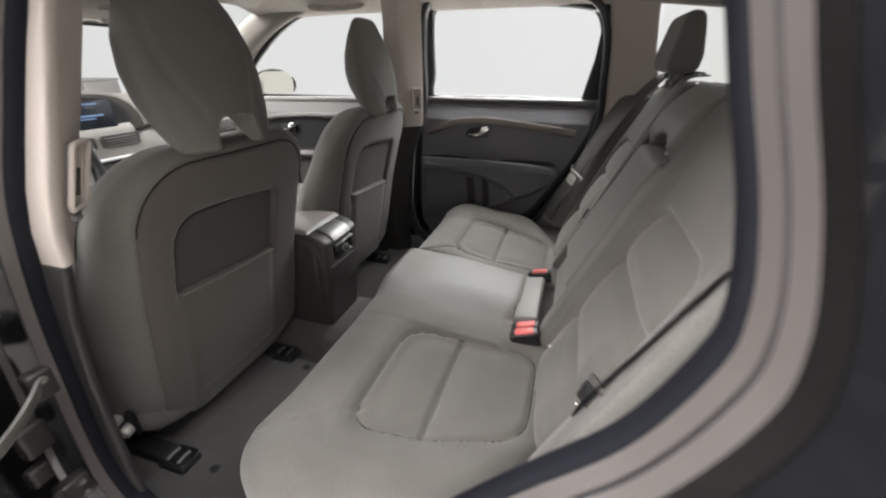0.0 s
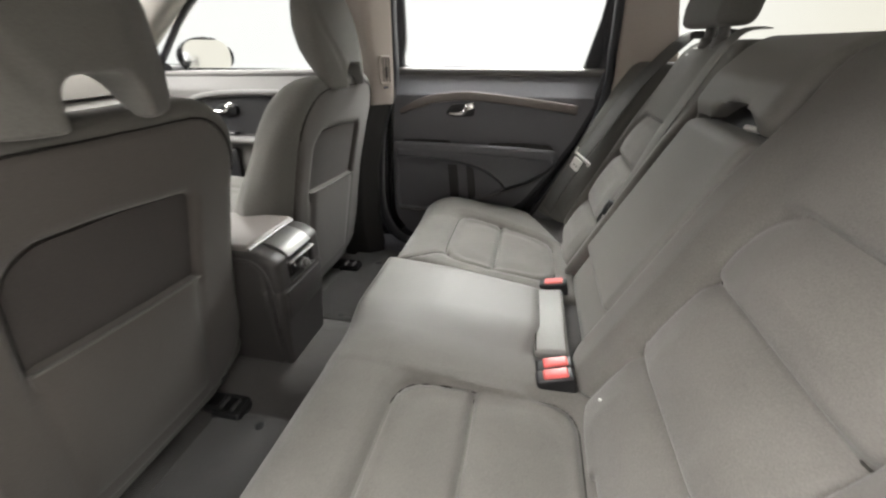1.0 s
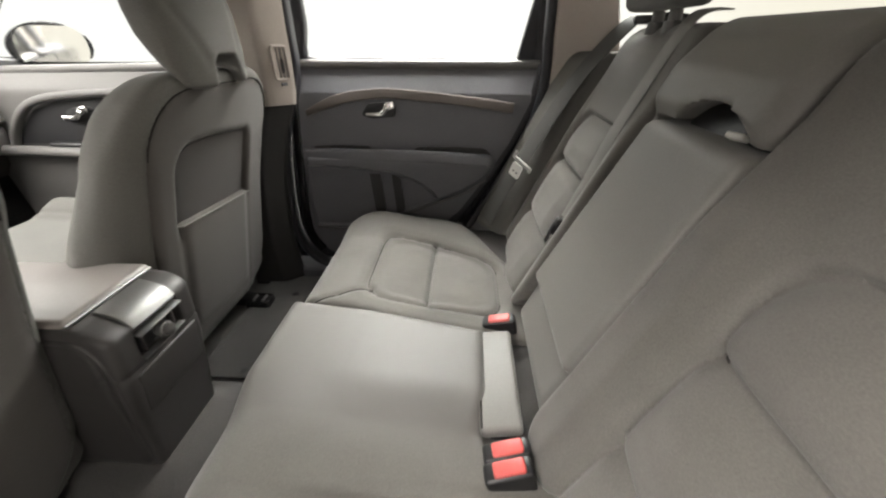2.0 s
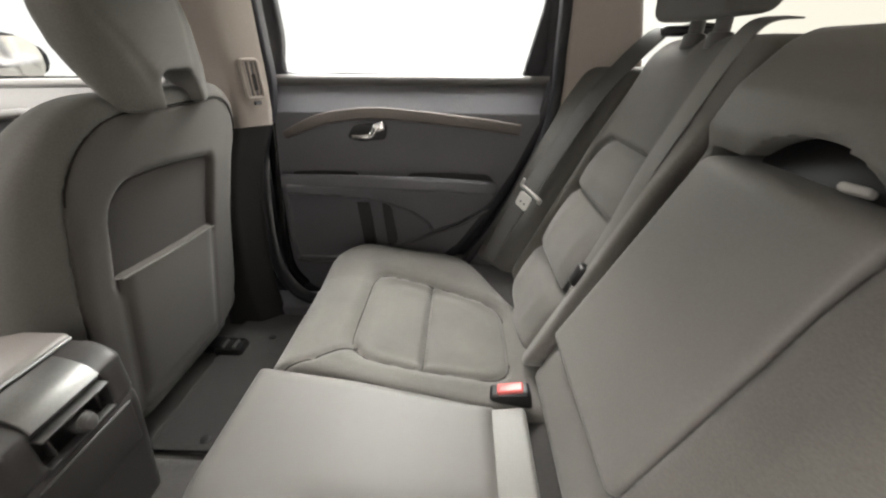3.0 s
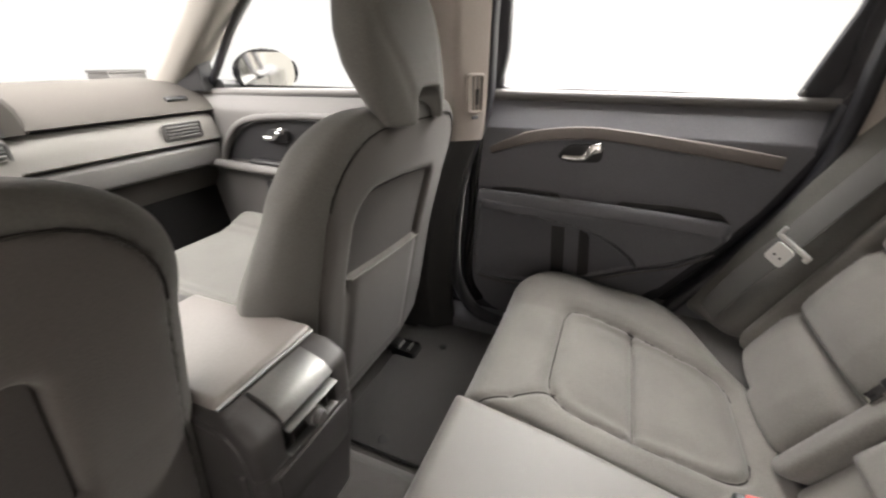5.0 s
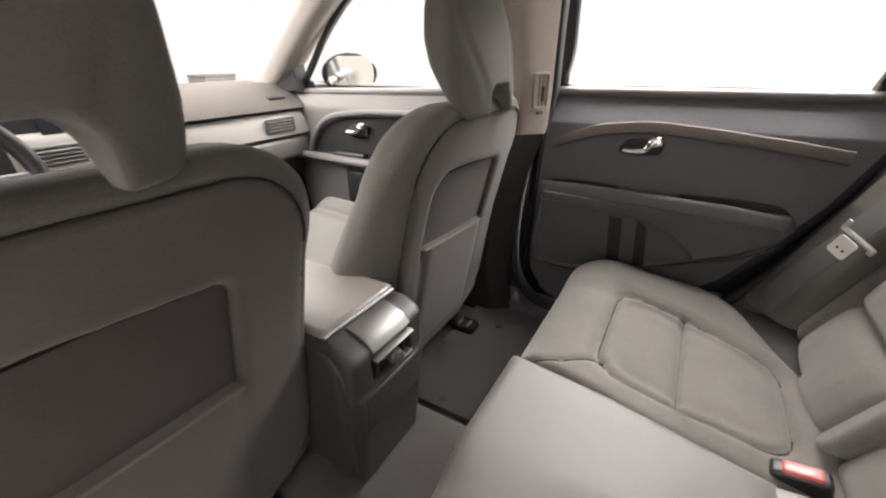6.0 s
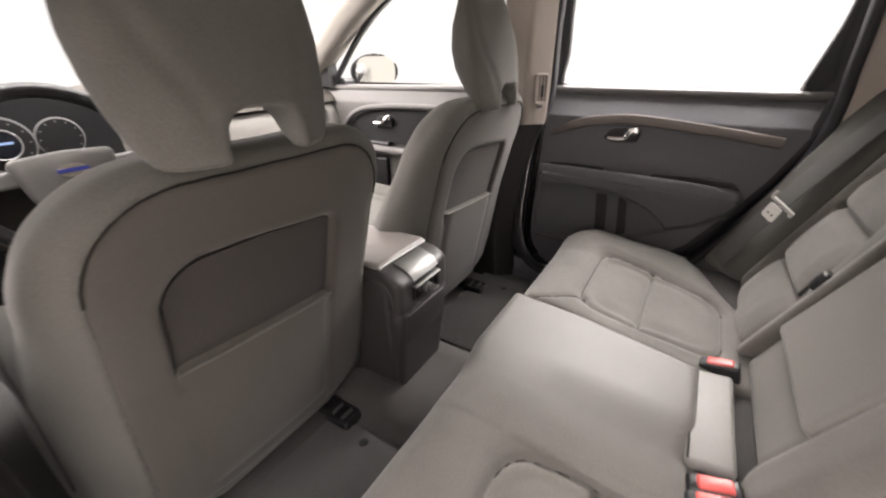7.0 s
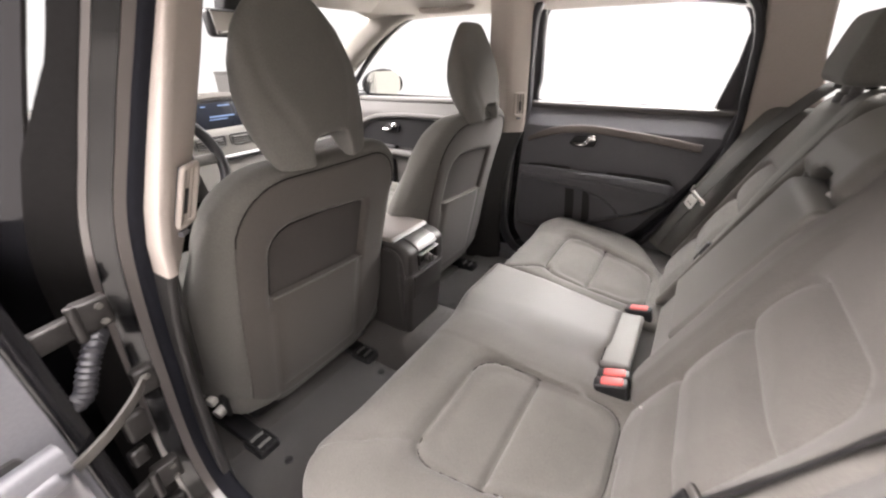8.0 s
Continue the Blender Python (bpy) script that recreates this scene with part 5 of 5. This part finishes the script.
# ---- dashboard ----
dash = thing("dashboard", "grey dashboard with satin panel, vents and hooded display", "dashboard", "", "", (-1.0, 0, 0.5))
prof = [(-1.42, 0.985), (-1.25, 1.018), (-1.05, 1.010), (-0.96, 0.982), (-0.905, 0.945), (-0.895, 0.932), (-0.915, 0.926), (-0.93, 0.925), (-0.93, 0.72), (-1.0, 0.62), (-1.2, 0.5), (-1.42, 0.5)]
part("upper_pad", loft([[(x, y, z) for x, z in prof] for y in np.linspace(-0.69, 0.69, 30)]), DASHPAD, dash, "grained grey dash top")
part("satin_panel", loft([[(x, y, z) for x, z in ((-0.935, 0.9225), (-0.912, 0.921), (-0.898, 0.902), (-0.886, 0.875), (-0.878, 0.848), (-0.884, 0.842), (-0.935, 0.842))] for y in np.linspace(0.14, 0.66, 20)]), SATINPANEL, dash, "satin grey dash panel")
part("glove_box", box((-0.925, 0.40, 0.803), (0.04, 0.26, 0.036), 0.014, 4, (0, 6, 0)), GREYPLASTIC, dash, "glove box lid")
# The unlit footwell's darkness is put into this panel's black.
part("lower_panel", box((-1.0, 0.0, 0.64), (0.05, 0.68, 0.14), 0.02, 3, (0, -10, 0)), DULLBLACK, dash, "lower dash, blackened for the shaded footwell")


def vent(y, z, x, w, h, n=4):
    fr = part("vent", joined(box((x - 0.004, y, z), (0.008, w, h), 0.004)), BLACKPLASTIC, dash, "dark air vent")
    rim = part("frame", sweep([Vector((x + 0.003, y + u, z + v)) for u, v in rect_ring(w + 0.003, h + 0.003, 0.25, 3)], rect_ring(0.003, 0.004, 0.6, 3), (1, 0, 0), True), CONSOLE, fr, "dark vent frame")
    rim.matrix_parent_inverse = Matrix()
    for i in range(n):
        zz = z - h + (i + 0.5) * 2 * h / n
        o = part("slat", box((x + 0.004, y, zz), (0.006, w * 0.94, 0.0020), 0.001, 2, (0, 14, 0)), GREYPLASTIC, fr, "vent slat")
        o.matrix_parent_inverse = Matrix()


vent(0.541, 0.884, -0.884, 0.054, 0.018)
vent(0.078, 0.897, -0.868, 0.058, 0.017)
vent(-0.062, 0.897, -0.868, 0.052, 0.017)
part("speaker_slot", box((-0.935, 0.582, 0.968), (0.008, 0.034, 0.006), 0.003, 2, (0, 36, 0)), BLACKPLASTIC, dash, "dark demister slot")
part("centre_panel", loft([[(x, y, z) for x, z in ((-0.95, 0.955), (-0.895, 0.952), (-0.875, 0.935), (-0.868, 0.90), (-0.845, 0.83), (-0.80, 0.72), (-0.78, 0.70), (-0.95, 0.70))] for y in (-0.14, -0.13, 0, 0.13, 0.14)]), SATINPANEL, dash, "satin grey centre stack")
part("disc_slot", box((-0.840, 0.045, 0.842), (0.006, 0.070, 0.005), 0.003, 2, (0, 18, 0)), BLACKPLASTIC, dash, "dark disc slot")
part("slot_frame", box((-0.846, 0.045, 0.842), (0.006, 0.082, 0.011), 0.005, 3, (0, 18, 0)), SILVER, dash, "bright slot frame")
arch = lambda w, h, n=22: [(0.012 + w * math.copysign(abs(math.cos(a)) ** 0.75, math.cos(a)), 0.925 + h * math.sin(a) ** 0.8) for a in np.linspace(0, math.pi, n)]
part("display_hood", loft([[(x, y, z) for y, z in arch(w, h)] for x, w, h in ((-1.26, 0.24, 0.085), (-1.10, 0.225, 0.118), (-0.95, 0.205, 0.131), (-0.905, 0.19, 0.130), (-0.893, 0.178, 0.120))]), DASHPAD, dash, "rounded grey display hood")
part("display_surround", loft([[(x, y, z) for y, z in arch(0.142, 0.112)] for x in (-0.91, -0.890)]), BLACKPLASTIC, dash, "black recess round the display")
part("display", box((-0.889, 0.012, 0.984), (0.004, 0.084, 0.044), 0.004, 2, (0, -6, 0)), SCREEN, dash, "dark glossy display")
part("display_bar", joined(box((-0.8838, 0.015, 0.981), (0.001, 0.046, 0.0022), 0), box((-0.8832, 0.0, 0.972), (0.001, 0.034, 0.0014), 0), box((-0.8872, 0.03, 1.016), (0.001, 0.022, 0.0016), 0), box((-0.8872, -0.045, 1.016), (0.001, 0.008, 0.0016), 0)), LIT, dash, "lit bars on the display")
part("cowl_strip", tube(smooth_path([(-1.33, -0.66, 0.992), (-1.40, -0.35, 1.0), (-1.42, 0, 1.002), (-1.40, 0.35, 1.0), (-1.33, 0.66, 0.992)], 6), 0.014), BLACKPLASTIC, dash, "black strip under the windscreen")
# instrument binnacle
part("binnacle", loft([[(x, -0.337 + y * k, z) for y, z in ((-0.20, 0.86), (-0.20, 0.95), (-0.17, 0.995), (-0.10, 1.022), (0, 1.032), (0.10, 1.022), (0.16, 0.995), (0.185, 0.95), (0.19, 0.86))] for x, k in ((-1.1, 0.9), (-0.92, 1.0), (-0.84, 1.02))]), BLACKPLASTIC, dash, "black instrument hood")
for y, r in ((-0.362, 0.058), (-0.262, 0.046)):
    part("dial_ring", joined(cyl((-0.85, y, 0.935), (-0.836, y, 0.935), r, n=36, bevel=0.002)), SILVER, dash, "satin dial ring")
    part("dial", joined(cyl((-0.84, y, 0.935), (-0.8345, y, 0.935), r * 0.92, n=36)), BLACKPLASTIC, dash, "dark round dial")
    for a in range(-60, 241, 30):
        c, q = math.cos(radians(a)), math.sin(radians(a))
        part("dial_mark", cyl((-0.836, y + c * r * 0.80, 0.935 + q * r * 0.80), (-0.8338, y + c * r * 0.80, 0.935 + q * r * 0.80), 0.0018, n=8), SILVER, dash, "small pale dial mark")
part("dial_core", cyl((-0.836, -0.362, 0.935), (-0.833, -0.362, 0.935), 0.031, n=30), SCREEN, dash, "dark blue dial centre")
part("dial_core_ring", tube([Vector((-0.833, -0.362 + 0.031 * math.cos(a), 0.935 + 0.031 * math.sin(a))) for a in np.linspace(0, 2 * math.pi, 36, endpoint=False)], 0.0018, 6, True), SILVER, dash, "pale ring round the dial centre")
part("dial_bar", box((-0.8325, -0.362, 0.938), (0.001, 0.018, 0.0022), 0), LIT, dash, "lit bar on a dial")

# ---- steering wheel ----
wheel = thing("steering_wheel", "grey leather steering wheel with satin spokes", "steering wheel", "", "", (-0.66, -0.337, 0.892))
WM = pose(-0.67, -0.318, 0.893, 0, 64, 0)


def on_wheel(bm):
    bmesh.ops.transform(bm, matrix=WM, verts=bm.verts)
    return bm


ring = [(0.168 * math.cos(a), 0.168 * math.sin(a), 0) for a in np.linspace(0, 2 * math.pi, 48, endpoint=False)]
part("rim", on_wheel(sweep([Vector(p) for p in ring], rect_ring(0.017, 0.014, 0.98, 5), (0, 0, 1), True)), BLACKPLASTIC, wheel, "dark leather rim")
part("hub", on_wheel(loft([[(0.030 + g * u, g * v, w) for u, v in round_poly([(-0.060, -0.088), (-0.066, 0.0), (-0.060, 0.088), (0.030, 0.072), (0.070, 0.030), (0.070, -0.030), (0.030, -0.072)], 0.016)] for w, g in ((-0.012, 0.94), (0.0, 1.0), (0.018, 1.0), (0.027, 0.95), (0.031, 0.86))])), GREYPLASTIC, wheel, "grey airbag cover")
for a in (90, -90, 0):
    part("spoke", on_wheel(box((0.12 * math.cos(radians(a)), 0.12 * math.sin(radians(a)), 0.0), (0.055, 0.016, 0.006), 0.005, 3, (0, 0, a))), SATIN, wheel, "satin spoke")
part("badge", on_wheel(loft([[(0.010 + 0.014 * math.cos(a), 0.026 * math.sin(a), w) for a in np.linspace(0, 2 * math.pi, 28, endpoint=False)] for w in (0.029, 0.0335)])), CHROME, wheel, "plain oval metal badge")
part("badge_bar", on_wheel(box((0.010, 0, 0.0342), (0.004, 0.026, 0.0012), 0.0005)), BLUE, wheel, "dark blue bar across the badge")

# ---- glass, mirrors, visors ----
shield = grid_slab(lambda u, v: (-1.36 + 0.80 * u + 0.10 * (v / 0.66) ** 2 * (1 - u), v * (1 - 0.14 * u), 0.965 + 0.385 * u), np.linspace(0, 1, 8), np.linspace(-0.68, 0.68, 12), 0.005, (-0.4, 0, 0.9))
ws = part("window_windscreen", shield, PANE, None, "clear windscreen", True, "structure", "windscreen")
ws.visible_shadow = False
mir = thing("interior_mirror", "black interior mirror under the headliner", "mirror", "", "", (-0.62, 0.0, 1.3))
part("shell", box((-0.635, 0.0, 1.255), (0.018, 0.125, 0.035), 0.014, 4, (0, -8, 8)), BLACKPLASTIC, mir, "black mirror shell")
part("glass", box((-0.617, 0.0, 1.254), (0.002, 0.115, 0.029), 0.0015, 2, (0, -8, 8)), MIRROR, mir, "mirror glass")
part("stalk", joined(box((-0.66, 0.0, 1.305), (0.03, 0.05, 0.035), 0.015, 3, (0, 20, 0))), BLACKPLASTIC, mir, "black sensor cover")
for s in (1, -1):
    t = thing("sun_visor", "pale grey folded sun visor", "sun visor", "sun visors", "", (-0.52, s * 0.33, 1.34))
    part("board", box((-0.50, s * 0.33, 1.338), (0.085, 0.19, 0.010), 0.009, 3, (0, -12, 0)), HEADLINER, t)
    t = thing("grab_handle", "pale grey grab handle under the roof rail", "grab handle", "grab handles", "", (-0.25, s * 0.54, 1.33))
    part("bar", tube(smooth_path([(-0.37, s * 0.54, 1.335), (-0.355, s * 0.52, 1.312), (-0.30, s * 0.515, 1.306), (-0.22, s * 0.515, 1.306), (-0.165, s * 0.52, 1.312), (-0.15, s * 0.54, 1.335)], 6), 0.010), BEIGE, t)
    t = thing("wing_mirror", "black wing mirror outside the front door", "mirror", "wing mirrors", "", (-0.93, s * 0.76, 0.99))

    tx, ty = 0.42, 0.907
    cx, cy, cz = -0.822, 0.852, 1.037

    def housing(x, y, z):
        yl = s * y
        u = (x - cx) * tx + (yl - cy) * ty
        n = (x - cx) * ty - (yl - cy) * tx
        a = np.sqrt(((u + 0.004) / 0.108) ** 2 + ((z - cz) / 0.072) ** 2 + (n / 0.095) ** 2)
        k = np.maximum((a - 1) * 0.07, n - 0.006)
        return np.maximum(k, -np.maximum(np.maximum(rb2(u, z, (0, cz), (0.094, 0.062), 0.05), -n - 0.006), -1))

    ya, yb = sorted((s * 0.74, s * 1.0))
    surface("housing", housing, (-0.96, ya, 0.95), (-0.76, yb, 1.12), 0.004, PAINT, t, "black mirror housing")
    ring = rect_ring(0.092, 0.060, 0.85, 8)
    part("glass", loft([[(cx + tx * u + ty * e, s * (cy + ty * u - tx * e), cz + v) for u, v in ring] for e in (-0.004, 0.0)]), MIRROR, t, "mirror glass")
    part("arm", loft([[(-0.90 + u * 1.3, s * y, 0.995 + v) for u, v in rect_ring(0.028, h, 0.6, 4)] for y, h in ((0.70, 0.024), (0.76, 0.018), (0.81, 0.015))]), BLACKPLASTIC, t, "black mirror arm")

# vents and front belts on the pillars
for s in (1, -1):
    t = thing("pillar_vent", "beige framed vent with upright vanes on the door pillar", "air vent", "pillar vents", "", (-0.01, s * 0.63, 0.96))
    up = lambda u, v, n: Vector((0.006 + 0.10 * v + 0.57 * u + 0.82 * n, s * (0.586 - 0.30 * v + 0.82 * u - 0.57 * n), 1.008 + v))
    face = (0.79, -0.61 * s, 0)
    part("frame", sweep([up(u, v, 0.003) for u, v in rect_ring(0.019, 0.038, 0.35, 4)], rect_ring(0.0035, 0.0035, 0.8, 3), face, True), BEIGE, t, "raised beige frame")
    # No opening is cut; a dark panel gives the shade inside the frame.
    part("shade_panel", sweep([up(0.0, v, -0.002) for v in (-0.036, 0, 0.036)], rect_ring(0.0165, 0.0025, 0.3, 3), (0.57, 0.82 * s, 0)), DARKPLASTIC, t, "dark panel for the shade inside the opening")
    for u in (-0.011, -0.001, 0.010):
        part("vane", sweep([up(u, v, 0.0005) for v in (-0.035, 0, 0.035)], rect_ring(0.0030, 0.0025, 0.6, 3), (0.57, 0.82 * s, 0)), BEIGE, t, "beige upright vane")
    # Dark block drawn for the shaded aperture, not a moving piece.
    part("shutter", sweep([up(0.0045, v, 0.001) for v in (-0.022, 0, 0.010)], rect_ring(0.0045, 0.0032, 0.5, 3), (0.57, 0.82 * s, 0)), LOWPLASTIC, t, "dark block for the shaded aperture between the vanes")
    part("lug", sweep([up(u, -0.050, 0.001) for u in (-0.006, 0, 0.008)], rect_ring(0.0035, 0.004, 0.6, 3), face), DARKPLASTIC, t, "small dark lug under the guide")
    t = thing("seat_belt", "dark front seat belt hanging on the door pillar", "seat belt", "seat belts", "", (-0.08, s * 0.60, 0.9))
    part("webbing", strip(smooth_path([(-0.10, s * 0.500, 1.16), (-0.12, s * 0.530, 1.07), (-0.15, s * 0.565, 0.95), (-0.19, s * 0.575, 0.6)], 6), 0.047, 0.0025, (0.8, 0, 0.3)), WEBBING, t)
    part("guide", box((-0.09, s * 0.496, 1.165), (0.014, 0.012, 0.035), 0.008, 3, (0, 15, 0)), BLACKPLASTIC, t, "black belt guide")

# ---- hinges, strap and wiring between the pillar and the open door ----
for z in (0.893, 0.60):
    t = thing("door_hinge", "dark steel hinge between pillar and open door", "hinge", "door hinges", "", (0.0, -0.74, z))
    part("body_leaf", box((-0.012, -0.722, z), (0.010, 0.018, 0.020), 0.004, 3), DARKSTEEL, t, "dark steel leaf on the pillar")
    part("door_leaf", box((-0.006, -0.760, z - 0.004), (0.008, 0.026, 0.014), 0.004, 3, (0, 0, 12)), DARKSTEEL, t, "dark steel leaf on the door")
    part("pin", cyl((0.0, -0.742, z - 0.024), (0.0, -0.742, z + 0.024), 0.006, n=16, bevel=0.002), DARKSTEEL, t, "hinge pin")
    for dz in (-0.011, 0.011):
        part("bolt", cyl((-0.004, -0.716, z + dz), (0.001, -0.716, z + dz), 0.0045, n=6), STEEL, t, "bolt head")
t = thing("check_strap", "bare metal check strap of the open door", "door strap", "", "", (0.01, -0.71, 0.77))
part("bar", strip(smooth_path([(-0.006, -0.700, 0.778), (0.010, -0.728, 0.763), (0.020, -0.768, 0.744), (0.02, -0.82, 0.722)], 6), 0.020, 0.005, (0.3, 0, 1)), STEEL, t, "flat metal bar")
part("bracket", box((-0.010, -0.702, 0.772), (0.010, 0.014, 0.020), 0.005, 3), DARKSTEEL, t, "metal bracket")
part("rivet", cyl((0.0, -0.702, 0.782), (0.006, -0.702, 0.782), 0.0045, n=14, bevel=0.002), STEEL, t, "round rivet")
t = thing("wiring_boot", "corrugated black rubber wiring boot at the door", "wiring boot", "", "", (0.0, -0.74, 0.84))
boot = smooth_path([(-0.015, -0.725, 0.862), (0.008, -0.742, 0.856), (0.014, -0.756, 0.834), (0.010, -0.768, 0.806), (-0.01, -0.79, 0.79)], 8)
part("sleeve", sweep(boot, [(0.0105 * math.cos(a), 0.0105 * math.sin(a)) for a in np.linspace(0, 2 * math.pi, 16, endpoint=False)], (0.3, 0.2, 0.9), scale=lambda q: 1.0 + 0.13 * math.cos(q * (len(boot) - 1) * math.pi)), RUBBER, t)
for p, h in (((-0.016, -0.730, 0.705), (0.008, 0.016, 0.022)), ((-0.014, -0.735, 0.525), (0.010, 0.022, 0.016)), ((-0.016, -0.742, 0.655), (0.008, 0.012, 0.014))):
    t = thing("pillar_plug", "small dark plastic block on the door pillar", "block", "pillar blocks", "", p)
    part("block", box(p, h, 0.005, 3, (0, 0, 6)), DARKSTEEL, t)
